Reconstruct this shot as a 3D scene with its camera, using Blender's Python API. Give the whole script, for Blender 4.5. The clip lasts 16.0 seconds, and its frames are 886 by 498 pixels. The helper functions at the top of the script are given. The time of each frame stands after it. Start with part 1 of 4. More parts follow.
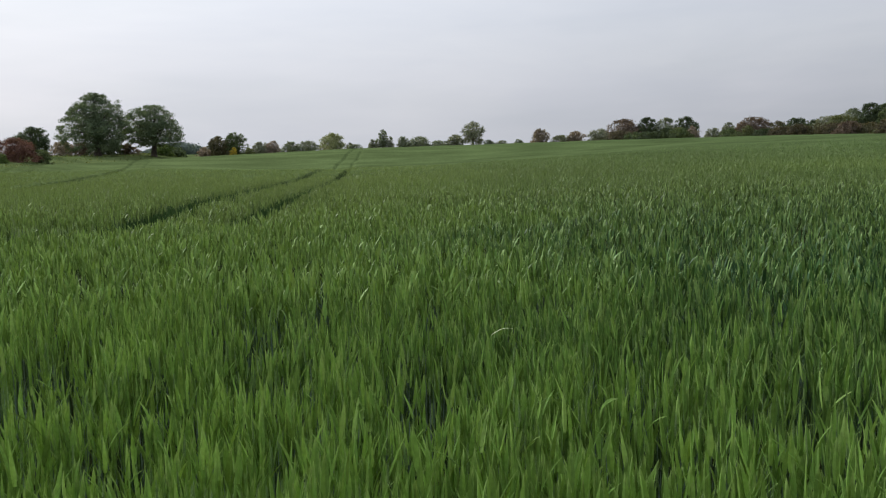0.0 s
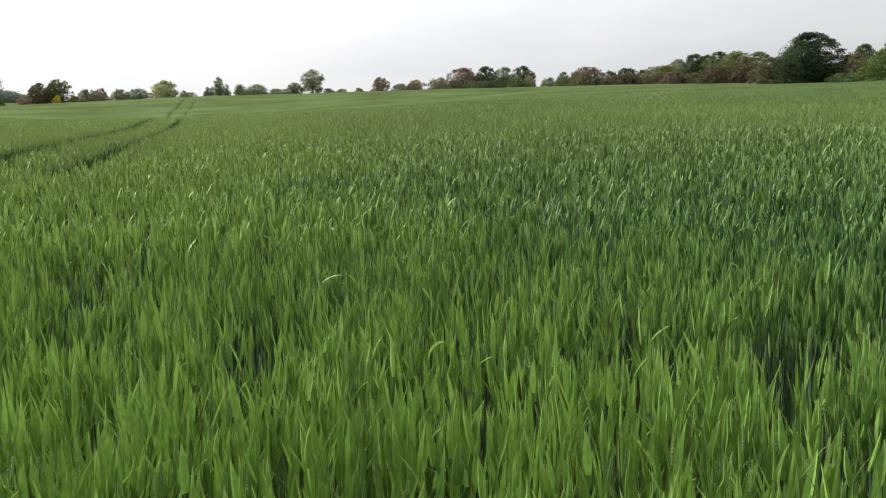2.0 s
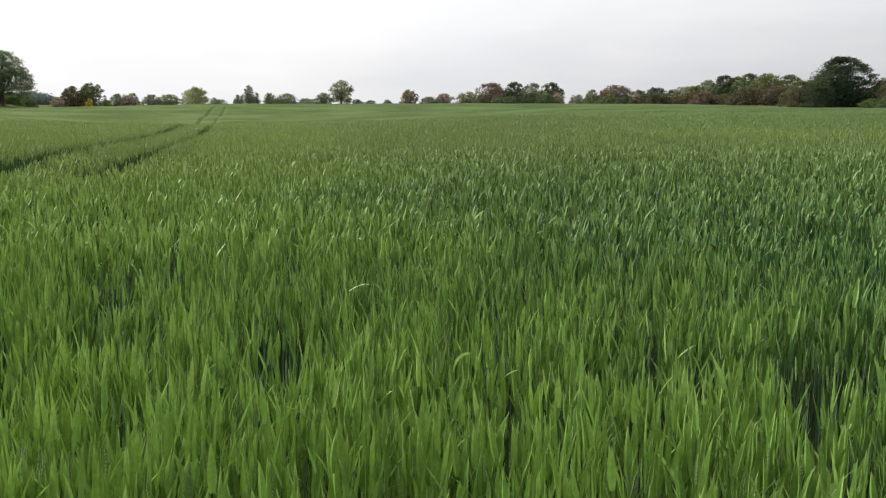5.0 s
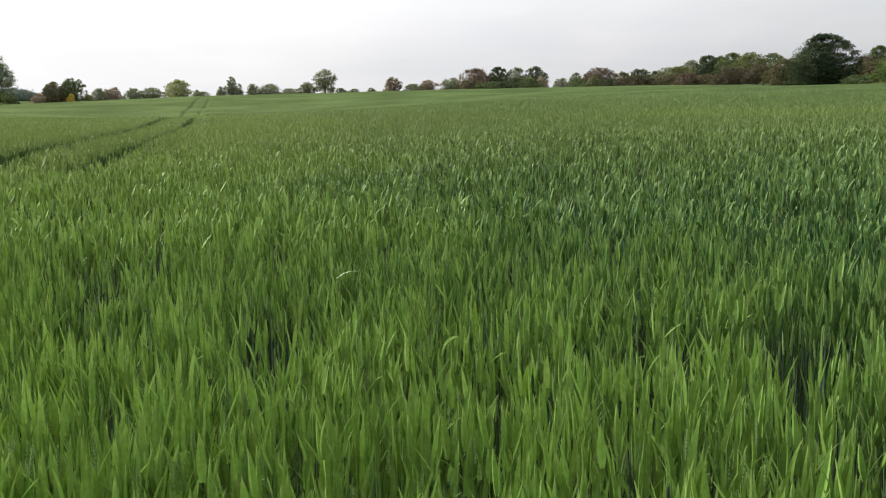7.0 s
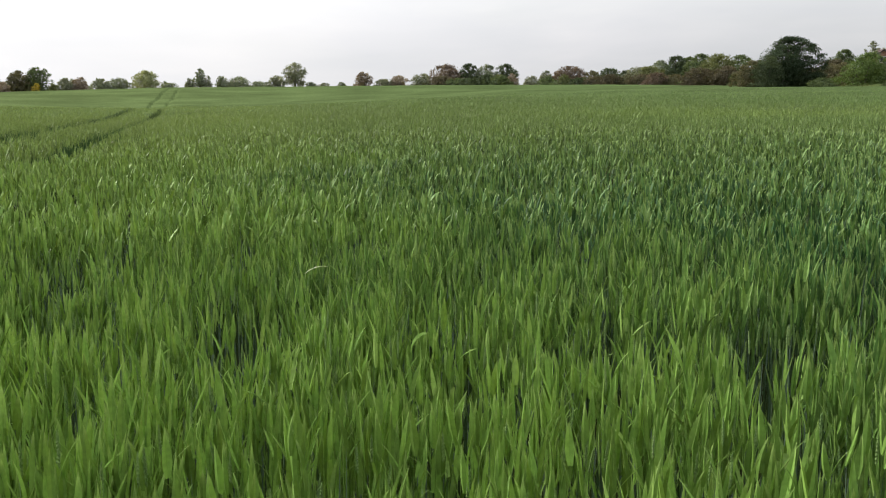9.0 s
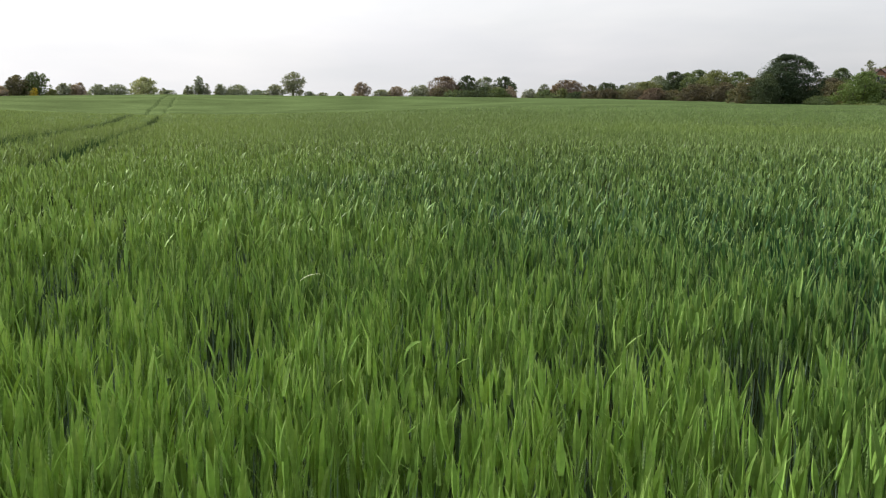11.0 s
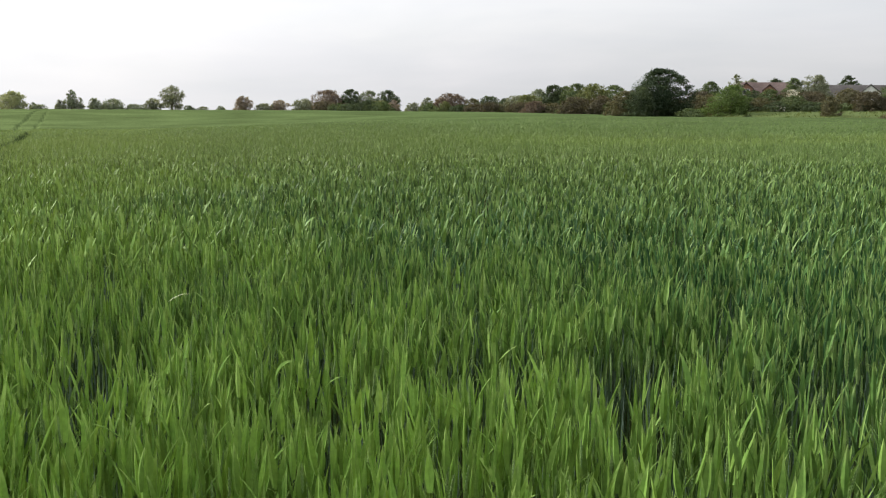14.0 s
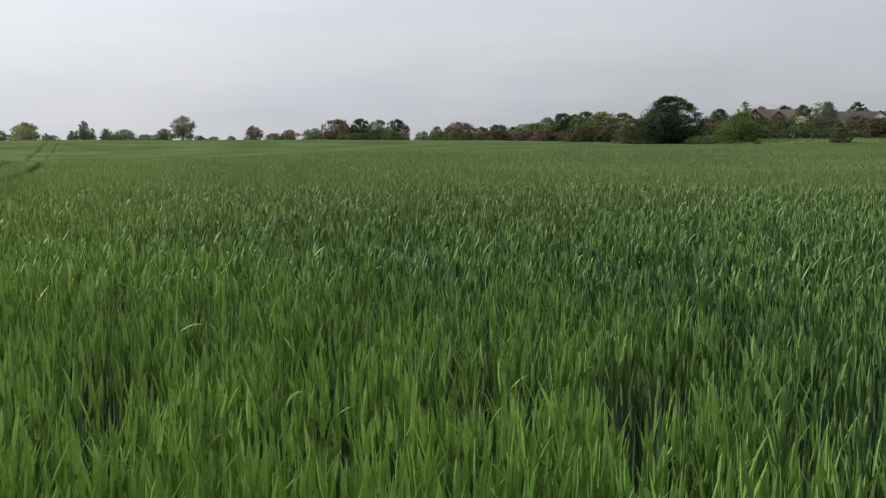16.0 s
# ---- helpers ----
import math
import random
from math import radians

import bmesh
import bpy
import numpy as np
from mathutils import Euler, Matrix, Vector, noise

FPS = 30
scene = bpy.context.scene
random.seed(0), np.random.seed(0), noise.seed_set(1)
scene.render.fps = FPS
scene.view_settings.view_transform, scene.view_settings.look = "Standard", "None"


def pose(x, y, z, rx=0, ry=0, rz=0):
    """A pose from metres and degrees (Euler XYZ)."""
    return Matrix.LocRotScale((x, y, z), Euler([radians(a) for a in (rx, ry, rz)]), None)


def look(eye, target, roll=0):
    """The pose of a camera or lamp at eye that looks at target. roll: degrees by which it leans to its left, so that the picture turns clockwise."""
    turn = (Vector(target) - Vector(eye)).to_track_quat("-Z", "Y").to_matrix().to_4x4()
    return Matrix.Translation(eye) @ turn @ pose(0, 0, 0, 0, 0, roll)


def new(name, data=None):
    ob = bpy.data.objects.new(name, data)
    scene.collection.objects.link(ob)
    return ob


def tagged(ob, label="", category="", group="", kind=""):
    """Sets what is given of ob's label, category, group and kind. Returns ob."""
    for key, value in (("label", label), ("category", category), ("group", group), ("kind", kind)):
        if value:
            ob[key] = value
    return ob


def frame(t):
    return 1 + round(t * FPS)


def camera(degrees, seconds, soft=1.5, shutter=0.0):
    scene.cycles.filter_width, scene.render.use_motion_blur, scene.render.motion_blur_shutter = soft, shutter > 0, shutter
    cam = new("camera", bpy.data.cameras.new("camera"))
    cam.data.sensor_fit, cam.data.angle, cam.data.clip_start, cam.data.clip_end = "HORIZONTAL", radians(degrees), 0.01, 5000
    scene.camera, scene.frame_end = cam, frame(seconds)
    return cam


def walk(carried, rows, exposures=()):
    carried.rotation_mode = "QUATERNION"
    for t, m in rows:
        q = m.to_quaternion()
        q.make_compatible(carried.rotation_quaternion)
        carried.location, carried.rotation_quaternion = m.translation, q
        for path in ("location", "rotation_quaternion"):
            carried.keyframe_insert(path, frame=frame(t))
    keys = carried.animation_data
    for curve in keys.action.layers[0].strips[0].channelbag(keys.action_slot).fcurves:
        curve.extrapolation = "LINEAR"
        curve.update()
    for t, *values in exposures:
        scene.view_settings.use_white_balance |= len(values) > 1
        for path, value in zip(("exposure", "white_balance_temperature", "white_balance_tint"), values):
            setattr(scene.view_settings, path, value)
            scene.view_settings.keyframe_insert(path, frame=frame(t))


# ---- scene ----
# ---------------------------------------------------------------- camera and walk
cam = camera(49.4, 16.0, 1.2)
# seconds, x, y, z, yaw, pitch, roll
PATH = [
    (0.0, 0.000, 0.000, 1.550, 0.00, -5.98, 1.24),
    (0.5, 0.018, -0.010, 1.548, -1.89, -6.64, 1.31),
    (1.0, 0.043, 0.003, 1.535, -4.23, -7.76, 1.60),
    (1.5, 0.064, 0.034, 1.526, -8.08, -9.61, 1.66),
    (2.0, 0.062, 0.051, 1.524, -9.33, -9.16, 1.07),
    (2.5, 0.059, 0.055, 1.520, -9.39, -8.80, 0.78),
    (3.0, 0.048, 0.057, 1.519, -7.90, -8.48, 0.87),
    (3.5, 0.053, 0.043, 1.519, -7.45, -8.47, 0.91),
    (4.0, 0.048, 0.043, 1.518, -7.39, -8.76, -0.24),
    (4.5, 0.047, 0.033, 1.518, -7.36, -9.09, -0.47),
    (4.7, 0.039, 0.031, 1.522, -7.80, -8.34, -0.69),
    (6.8, 0.043, 0.039, 1.512, -8.43, -8.62, 0.52),
    (7.0, 0.048, 0.035, 1.511, -8.65, -9.13, 0.84),
    (7.5, 0.042, 0.039, 1.512, -8.44, -9.31, 0.78),
    (8.0, 0.038, 0.038, 1.510, -9.09, -9.18, -0.36),
    (8.5, 0.041, 0.041, 1.511, -10.10, -9.30, -0.06),
    (8.7, 0.044, 0.043, 1.511, -10.39, -9.42, 0.01),
    (11.0, 0.044, 0.031, 1.505, -10.80, -8.70, -1.12),
    (11.5, 0.039, 0.032, 1.506, -10.79, -8.80, -1.58),
    (12.0, 0.052, 0.032, 1.509, -11.79, -8.60, -1.34),
    (12.5, 0.077, 0.019, 1.516, -13.43, -8.16, -0.95),
    (13.0, 0.096, 0.046, 1.512, -16.11, -8.62, -0.82),
    (13.5, 0.100, 0.048, 1.514, -17.14, -8.01, -0.65),
    (14.0, 0.104, 0.044, 1.510, -17.56, -7.80, -0.88),
    (14.5, 0.103, 0.046, 1.512, -17.69, -7.63, -0.87),
    (15.0, 0.103, 0.040, 1.518, -17.59, -6.98, -0.82),
    (15.5, 0.099, 0.033, 1.518, -17.31, -6.44, -0.83),
    (16.0, 0.101, 0.033, 1.517, -16.95, -6.13, -0.55),
]


def stance(x, y, z, yaw, pitch, roll):
    """A camera pose from its place, heading, tilt and lean."""
    a, p = radians(yaw), radians(pitch)
    ahead = Vector((-math.sin(a) * math.cos(p), math.cos(a) * math.cos(p), math.sin(p)))
    eye = Vector((x, y, z))
    return look(eye, eye + ahead, -roll)


# seconds, stops, kelvin, tint
EXPOSURES = [(0.0, 1.08, 6080, 11.5), (1.0, 1.09, 6080, 11.5), (1.5, 1.52, 6420, 11), (2.0, 1.74, 6480, 10), (3.0, 1.68, 6480, 10), (12.0, 1.66, 6480, 10.5),
             (14.5, 1.68, 6480, 10.5), (15.2, 1.55, 6380, 10.5), (16.0, 1.20, 6220, 10.3)]
walk(cam, [(row[0], stance(*row[1:])) for row in PATH], EXPOSURES)

# ---------------------------------------------------------------- sky and sun
SUN_AZ, SUN_EL = 45.0, 31.0   # degrees left of straight ahead, and above the horizon

world = bpy.data.worlds.new("overcast_sky")
scene.world = world
world.use_nodes = True


def build_sky():
    nt = world.node_tree
    nt.nodes.clear()
    n, l = nt.nodes.new, nt.links.new
    out, bg = n("ShaderNodeOutputWorld"), n("ShaderNodeBackground")
    sky = n("ShaderNodeTexSky")
    sky.sky_type, sky.sun_disc = "NISHITA", False
    sky.sun_elevation, sky.sun_rotation = radians(SUN_EL), radians(-SUN_AZ)
    sky.air_density, sky.dust_density = 1.5, 4.0
    co, sep = n("ShaderNodeTexCoord"), n("ShaderNodeSeparateXYZ")
    l(co.outputs["Generated"], sep.inputs[0])

    def m(op, a, b=None, c=None):
        q = n("ShaderNodeMath")
        q.operation = op
        for k, v in enumerate((a, b, c)):
            if v is None:
                continue
            if isinstance(v, (int, float)):
                q.inputs[k].default_value = v
            else:
                l(v, q.inputs[k])
        return q.outputs[0]

    up = m("MAXIMUM", sep.outputs[2], 0.0)
    # overcast sky: several times as bright overhead as at the horizon
    lum = m("MULTIPLY_ADD", up, 0.95, 0.69)
    lum = m("MULTIPLY_ADD", m("MULTIPLY", up, up), 0.7, lum)
    # the veiled sun brightens the clouds round it
    dot = n("ShaderNodeVectorMath")
    dot.operation = "DOT_PRODUCT"
    l(co.outputs["Generated"], dot.inputs[0])
    a, e = radians(SUN_AZ), radians(SUN_EL)
    dot.inputs[1].default_value = (-math.sin(a) * math.cos(e), math.cos(a) * math.cos(e), math.sin(e))
    glow = m("POWER", m("MAXIMUM", dot.outputs["Value"], 0.0), 1.9)
    veil = n("ShaderNodeVectorMath")
    veil.operation = "SCALE"
    veil.inputs[0].default_value = (0.67, 0.66, 0.645)
    l(glow, veil.inputs["Scale"])
    grey = n("ShaderNodeVectorMath")
    grey.operation = "MULTIPLY_ADD"
    # a little warmer low down, where the haze is thickest
    hue = n("ShaderNodeMix")
    hue.data_type = "RGBA"
    hue.inputs["A"].default_value, hue.inputs["B"].default_value = (1.006, 0.994, 0.985, 1), (0.972, 0.994, 1.010, 1)
    l(m("MINIMUM", m("MULTIPLY", up, 7.0), 1.0), hue.inputs["Factor"])
    l(hue.outputs["Result"], grey.inputs[1])
    l(lum, grey.inputs[0])
    l(veil.outputs[0], grey.inputs[2])
    lum = grey.outputs[0]
    # flat cloud layers
    mp = n("ShaderNodeMapping")
    mp.inputs["Scale"].default_value = (1.0, 1.0, 4.5)
    l(co.outputs["Generated"], mp.inputs["Vector"])
    nz = n("ShaderNodeTexNoise")
    nz.inputs["Scale"].default_value, nz.inputs["Detail"].default_value, nz.inputs["Roughness"].default_value = 1.6, 5.0, 0.5
    nz.inputs["Distortion"].default_value = 0.3
    l(mp.outputs[0], nz.inputs["Vector"])
    ramp = n("ShaderNodeValToRGB")
    ramp.color_ramp.elements[0].position, ramp.color_ramp.elements[0].color = 0.34, (0.805, 0.84, 0.865, 1)
    ramp.color_ramp.elements[1].position, ramp.color_ramp.elements[1].color = 0.62, (1.0, 1.0, 1.02, 1)
    l(nz.outputs[0], ramp.inputs[0])
    mul = n("ShaderNodeMix")
    mul.data_type, mul.blend_type = "RGBA", "MULTIPLY"
    mul.inputs["Factor"].default_value = 1.0
    l(ramp.outputs[0], mul.inputs["A"])
    l(lum, mul.inputs["B"])
    dim = n("ShaderNodeMix")
    dim.data_type, dim.blend_type = "RGBA", "MULTIPLY"
    dim.inputs["Factor"].default_value = 1.0
    l(sky.outputs[0], dim.inputs["A"])
    dim.inputs["B"].default_value = (0.10, 0.10, 0.10, 1)
    mix = n("ShaderNodeMix")
    mix.data_type = "RGBA"
    mix.inputs["Factor"].default_value = 0.9
    l(dim.outputs["Result"], mix.inputs["A"])
    # thin streaks in the cloud
    streak_map = n("ShaderNodeMapping")
    streak_map.inputs["Scale"].default_value = (1.0, 1.0, 6.0)
    streak_map.inputs["Rotation"].default_value = (0.06, 0.04, 0.7)
    l(co.outputs["Generated"], streak_map.inputs["Vector"])
    streak = n("ShaderNodeTexNoise")
    streak.inputs["Scale"].default_value, streak.inputs["Detail"].default_value, streak.inputs["Roughness"].default_value = 3.6, 5.0, 0.52
    streak.inputs["Distortion"].default_value = 0.5
    l(streak_map.outputs[0], streak.inputs["Vector"])
    band = n("ShaderNodeValToRGB")
    band.color_ramp.elements[0].position, band.color_ramp.elements[0].color = 0.36, (0.93, 0.94, 0.96, 1)
    band.color_ramp.elements[1].position, band.color_ramp.elements[1].color = 0.66, (1.0, 1.0, 1.0, 1)
    l(streak.outputs[0], band.inputs[0])
    layered = n("ShaderNodeMix")
    layered.data_type, layered.blend_type = "RGBA", "MULTIPLY"
    layered.inputs["Factor"].default_value = 1.0
    l(mul.outputs["Result"], layered.inputs["A"])
    l(band.outputs[0], layered.inputs["B"])
    l(layered.outputs["Result"], mix.inputs["B"])
    l(mix.outputs["Result"], bg.inputs["Color"])
    bg.inputs["Strength"].default_value = 0.339
    l(bg.outputs[0], out.inputs[0])


build_sky()
sun_data = bpy.data.lights.new("veiled_sun", "SUN")
sun_data.energy, sun_data.angle, sun_data.color = 2.0, radians(20), (1.0, 0.97, 0.92)
sun = new("veiled_sun", sun_data)
sun.matrix_world = look((0, 0, 60), (60 * math.sin(radians(SUN_AZ)), -60 * math.cos(radians(SUN_AZ)), 60 - 60 * math.tan(radians(SUN_EL))))


# ---------------------------------------------------------------- materials
def material(name):
    mat = bpy.data.materials.new(name)
    mat.use_nodes = True
    return mat, mat.node_tree, mat.node_tree.nodes["Principled BSDF"]


def ramp_node(nt, stops):
    r = nt.nodes.new("ShaderNodeValToRGB").color_ramp
    while len(r.elements) < len(stops):
        r.elements.new(0.5)
    for el, (p, c) in zip(r.elements, stops):
        el.position, el.color = p, (*c, 1)
    return nt.nodes[-1]


def noise_node(nt, scale, detail=4.0, rough=0.55, vector=None, dims=(1, 1, 1)):
    z = nt.nodes.new("ShaderNodeTexNoise")
    z.inputs["Scale"].default_value, z.inputs["Detail"].default_value, z.inputs["Roughness"].default_value = scale, detail, rough
    geo = nt.nodes.new("ShaderNodeNewGeometry")
    mp = nt.nodes.new("ShaderNodeMapping")
    mp.inputs["Scale"].default_value = dims
    nt.links.new(geo.outputs["Position"], mp.inputs["Vector"])
    nt.links.new(mp.outputs[0], z.inputs["Vector"])
    return z


def mix_node(nt, factor, a, b, mode="MIX"):
    q = nt.nodes.new("ShaderNodeMix")
    q.data_type, q.blend_type = "RGBA", mode
    for key, v in (("Factor", factor), ("A", a), ("B", b)):
        if isinstance(v, tuple):
            q.inputs[key].default_value = (*v, 1)
        elif isinstance(v, (int, float)):
            q.inputs[key].default_value = v
        else:
            nt.links.new(v, q.inputs[key])
    return q.outputs["Result"]


def bump_node(nt, bsdf, height, strength, distance):
    b = nt.nodes.new("ShaderNodeBump")
    b.inputs["Strength"].default_value, b.inputs["Distance"].default_value = strength, distance
    nt.links.new(height, b.inputs["Height"])
    nt.links.new(b.outputs[0], bsdf.inputs["Normal"])


def leafy(name, stops, patch_a, patch_b, patch_scale, patch_mix=0.5, rough=0.5, through_light=0.35, spec=0.4, drift=0.0, far_tint=None, tip=None):
    """A leaf material: each leaf takes its own colour from stops, tinted over the place in large soft patches, and lets
    some light through.
    drift shifts the patches towards patch_a with x: a bluer crop, and weaker light to the right put into the colour.
    The far tint pales the crop with y, for haze and the glancing view."""
    mat, nt, bsdf = material(name)
    geo = nt.nodes.new("ShaderNodeNewGeometry")
    ramp = ramp_node(nt, stops)
    nt.links.new(geo.outputs["Random Per Island"], ramp.inputs[0])
    zone = noise_node(nt, patch_scale, 3.0)
    zr = ramp_node(nt, [(0.36, patch_a), (0.64, patch_b)])
    if drift:
        sep = nt.nodes.new("ShaderNodeSeparateXYZ")
        nt.links.new(geo.outputs["Position"], sep.inputs[0])
        lin = nt.nodes.new("ShaderNodeMapRange")
        lin.inputs["From Min"].default_value, lin.inputs["From Max"].default_value = -4.5, 5.5
        lin.inputs["To Min"].default_value, lin.inputs["To Max"].default_value = drift, -drift
        nt.links.new(sep.outputs[0], lin.inputs["Value"])
        add = nt.nodes.new("ShaderNodeMath")
        nt.links.new(zone.outputs[0], add.inputs[0])
        nt.links.new(lin.outputs[0], add.inputs[1])
        nt.links.new(add.outputs[0], zr.inputs[0])
    else:
        nt.links.new(zone.outputs[0], zr.inputs[0])
    patch = zr.outputs[0]
    if far_tint:
        # haze and glancing brightness of the distant crop, put into the tint by y
        climb = nt.nodes.new("ShaderNodeMapRange")
        climb.inputs["From Min"].default_value, climb.inputs["From Max"].default_value = 5.0, 17.0
        nt.links.new(sep.outputs[1], climb.inputs["Value"])
        east = nt.nodes.new("ShaderNodeMapRange")
        east.inputs["From Min"].default_value, east.inputs["From Max"].default_value = -2.0, 24.0
        east.inputs["To Min"].default_value, east.inputs["To Max"].default_value = 0.80, 0.44
        nt.links.new(sep.outputs[0], east.inputs["Value"])
        patch = mix_node(nt, climb.outputs[0], patch, mix_node(nt, east.outputs[0], patch, far_tint))
        strip = None
        for axis, lo, hi, up in ((0, 5.0, 14.0, True), (1, 22.5, 25.0, True), (1, 30.0, 36.0, False)):
            step = nt.nodes.new("ShaderNodeMapRange")
            step.inputs["From Min"].default_value, step.inputs["From Max"].default_value = lo, hi
            step.inputs["To Min"].default_value, step.inputs["To Max"].default_value = (0.0, 1.0) if up else (1.0, 0.0)
            nt.links.new(sep.outputs[axis], step.inputs["Value"])
            if strip is None:
                strip = step.outputs[0]
                continue
            both = nt.nodes.new("ShaderNodeMath")
            both.operation = "MULTIPLY"
            nt.links.new(strip, both.inputs[0])
            nt.links.new(step.outputs[0], both.inputs[1])
            strip = both.outputs[0]
        patch = mix_node(nt, strip, patch, (0.165, 0.208, 0.060))
        # nearest plants, mostly to the left: the yellow-green of backlit leaves, put into the colour
        edge = nt.nodes.new("ShaderNodeMapRange")
        edge.inputs["From Min"].default_value, edge.inputs["From Max"].default_value = 2.2, 5.4
        edge.inputs["To Min"].default_value, edge.inputs["To Max"].default_value = 1.0, 0.0
        nt.links.new(sep.outputs[1], edge.inputs["Value"])
        west = nt.nodes.new("ShaderNodeMapRange")
        west.inputs["From Min"].default_value, west.inputs["From Max"].default_value = 0.8, 3.0
        west.inputs["To Min"].default_value, west.inputs["To Max"].default_value = 1.0, 0.0
        nt.links.new(sep.outputs[0], west.inputs["Value"])
        both = nt.nodes.new("ShaderNodeMath")
        both.operation = "MULTIPLY"
        nt.links.new(edge.outputs[0], both.inputs[0])
        nt.links.new(west.outputs[0], both.inputs[1])
        patch = mix_node(nt, both.outputs[0], patch, (0.232, 0.366, 0.058))
    if far_tint:
        # the crop grows more even towards the rise
        # each leaf takes more of the patch tint with growing y
        even = nt.nodes.new("ShaderNodeMapRange")
        even.inputs["From Min"].default_value, even.inputs["From Max"].default_value = 9.0, 30.0
        even.inputs["To Min"].default_value, even.inputs["To Max"].default_value = patch_mix, 0.68
        nt.links.new(sep.outputs[1], even.inputs["Value"])
        patch_mix = even.outputs[0]
    tint = mix_node(nt, patch_mix, ramp.outputs[0], patch)
    fine = noise_node(nt, 60.0, 2.0)
    fr = ramp_node(nt, [(0.3, (0.82, 0.82, 0.82)), (0.7, (1.12, 1.12, 1.12))])
    nt.links.new(fine.outputs[0], fr.inputs[0])
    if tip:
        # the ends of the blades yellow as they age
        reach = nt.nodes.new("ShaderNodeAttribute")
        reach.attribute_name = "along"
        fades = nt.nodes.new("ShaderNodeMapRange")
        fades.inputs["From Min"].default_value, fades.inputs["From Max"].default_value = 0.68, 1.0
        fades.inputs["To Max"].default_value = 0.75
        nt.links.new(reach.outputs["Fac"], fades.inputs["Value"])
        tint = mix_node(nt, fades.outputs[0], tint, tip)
    col = mix_node(nt, 1.0, tint, fr.outputs[0], "MULTIPLY")
    nt.links.new(col, bsdf.inputs["Base Color"])
    bsdf.inputs["Roughness"].default_value = rough
    bsdf.inputs["Specular IOR Level"].default_value = spec
    tr = nt.nodes.new("ShaderNodeBsdfTranslucent")
    warm = mix_node(nt, 1.0, col, (1.25, 1.15, 0.55), "MULTIPLY")
    nt.links.new(warm, tr.inputs["Color"])
    mx = nt.nodes.new("ShaderNodeMixShader")
    mx.inputs[0].default_value = through_light
    nt.links.new(bsdf.outputs[0], mx.inputs[1])
    nt.links.new(tr.outputs[0], mx.inputs[2])
    nt.links.new(mx.outputs[0], nt.nodes["Material Output"].inputs["Surface"])
    return mat


def grainy(name, dark, light, scale, rough=0.85, bump=0.3, distance=0.02, dims=(1, 1, 1), scale2=None, drift=0.0):
    """A rough surface with two scales of variation and relief."""
    mat, nt, bsdf = material(name)
    z = noise_node(nt, scale, 6.0, 0.6, dims=dims)
    r = ramp_node(nt, [(0.3, dark), (0.7, light)])
    nt.links.new(z.outputs[0], r.inputs[0])
    z2 = noise_node(nt, scale2 or scale * 0.13, 3.0)
    r2 = ramp_node(nt, [(0.35, (0.75, 0.75, 0.75)), (0.65, (1.15, 1.15, 1.15))])
    nt.links.new(z2.outputs[0], r2.inputs[0])
    col = mix_node(nt, 1.0, r.outputs[0], r2.outputs[0], "MULTIPLY")
    # drift darkens the colour with x, for the weaker light on the right
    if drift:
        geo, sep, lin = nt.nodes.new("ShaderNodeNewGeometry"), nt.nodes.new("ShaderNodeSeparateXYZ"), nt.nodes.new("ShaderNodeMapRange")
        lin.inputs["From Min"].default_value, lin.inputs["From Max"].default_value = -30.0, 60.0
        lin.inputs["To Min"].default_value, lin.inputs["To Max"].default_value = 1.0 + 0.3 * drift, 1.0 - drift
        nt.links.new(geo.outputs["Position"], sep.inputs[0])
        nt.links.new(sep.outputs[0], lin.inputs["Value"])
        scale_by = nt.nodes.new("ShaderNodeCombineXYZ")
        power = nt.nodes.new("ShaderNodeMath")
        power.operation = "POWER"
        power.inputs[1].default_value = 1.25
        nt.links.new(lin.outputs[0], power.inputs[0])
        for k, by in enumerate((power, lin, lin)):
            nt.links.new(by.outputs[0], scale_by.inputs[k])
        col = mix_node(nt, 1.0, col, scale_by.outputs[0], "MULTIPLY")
    nt.links.new(col, bsdf.inputs["Base Color"])
    bsdf.inputs["Roughness"].default_value = rough
    bsdf.inputs["Specular IOR Level"].default_value = 0.1
    bump_node(nt, bsdf, z.outputs[0], bump, distance)
    return mat


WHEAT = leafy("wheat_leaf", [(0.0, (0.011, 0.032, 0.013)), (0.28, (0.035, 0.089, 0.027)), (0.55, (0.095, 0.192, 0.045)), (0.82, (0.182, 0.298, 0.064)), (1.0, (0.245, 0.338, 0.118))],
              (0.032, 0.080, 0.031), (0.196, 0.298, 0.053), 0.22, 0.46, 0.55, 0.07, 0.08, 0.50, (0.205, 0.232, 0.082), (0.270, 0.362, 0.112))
WHEAT_STEM = leafy("wheat_sheath", [(0.0, (0.026, 0.050, 0.018)), (0.45, (0.045, 0.080, 0.032)), (0.7, (0.10, 0.15, 0.115)), (1.0, (0.17, 0.23, 0.18))], (0.03, 0.06, 0.02), (0.06, 0.10, 0.04), 0.8, 0.2, 0.7, 0.1, 0.1)
# sheath colour for the track sides, with the shade there put into it
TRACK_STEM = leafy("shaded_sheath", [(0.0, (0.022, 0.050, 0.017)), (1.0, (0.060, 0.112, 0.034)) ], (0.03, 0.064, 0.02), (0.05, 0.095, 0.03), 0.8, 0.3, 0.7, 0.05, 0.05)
WHEAT_EAR = leafy("wheat_ear", [(0.0, (0.095, 0.170, 0.040)), (1.0, (0.16, 0.235, 0.060))], (0.11, 0.18, 0.05), (0.15, 0.22, 0.06), 3.0, 0.3, 0.6, 0.15)
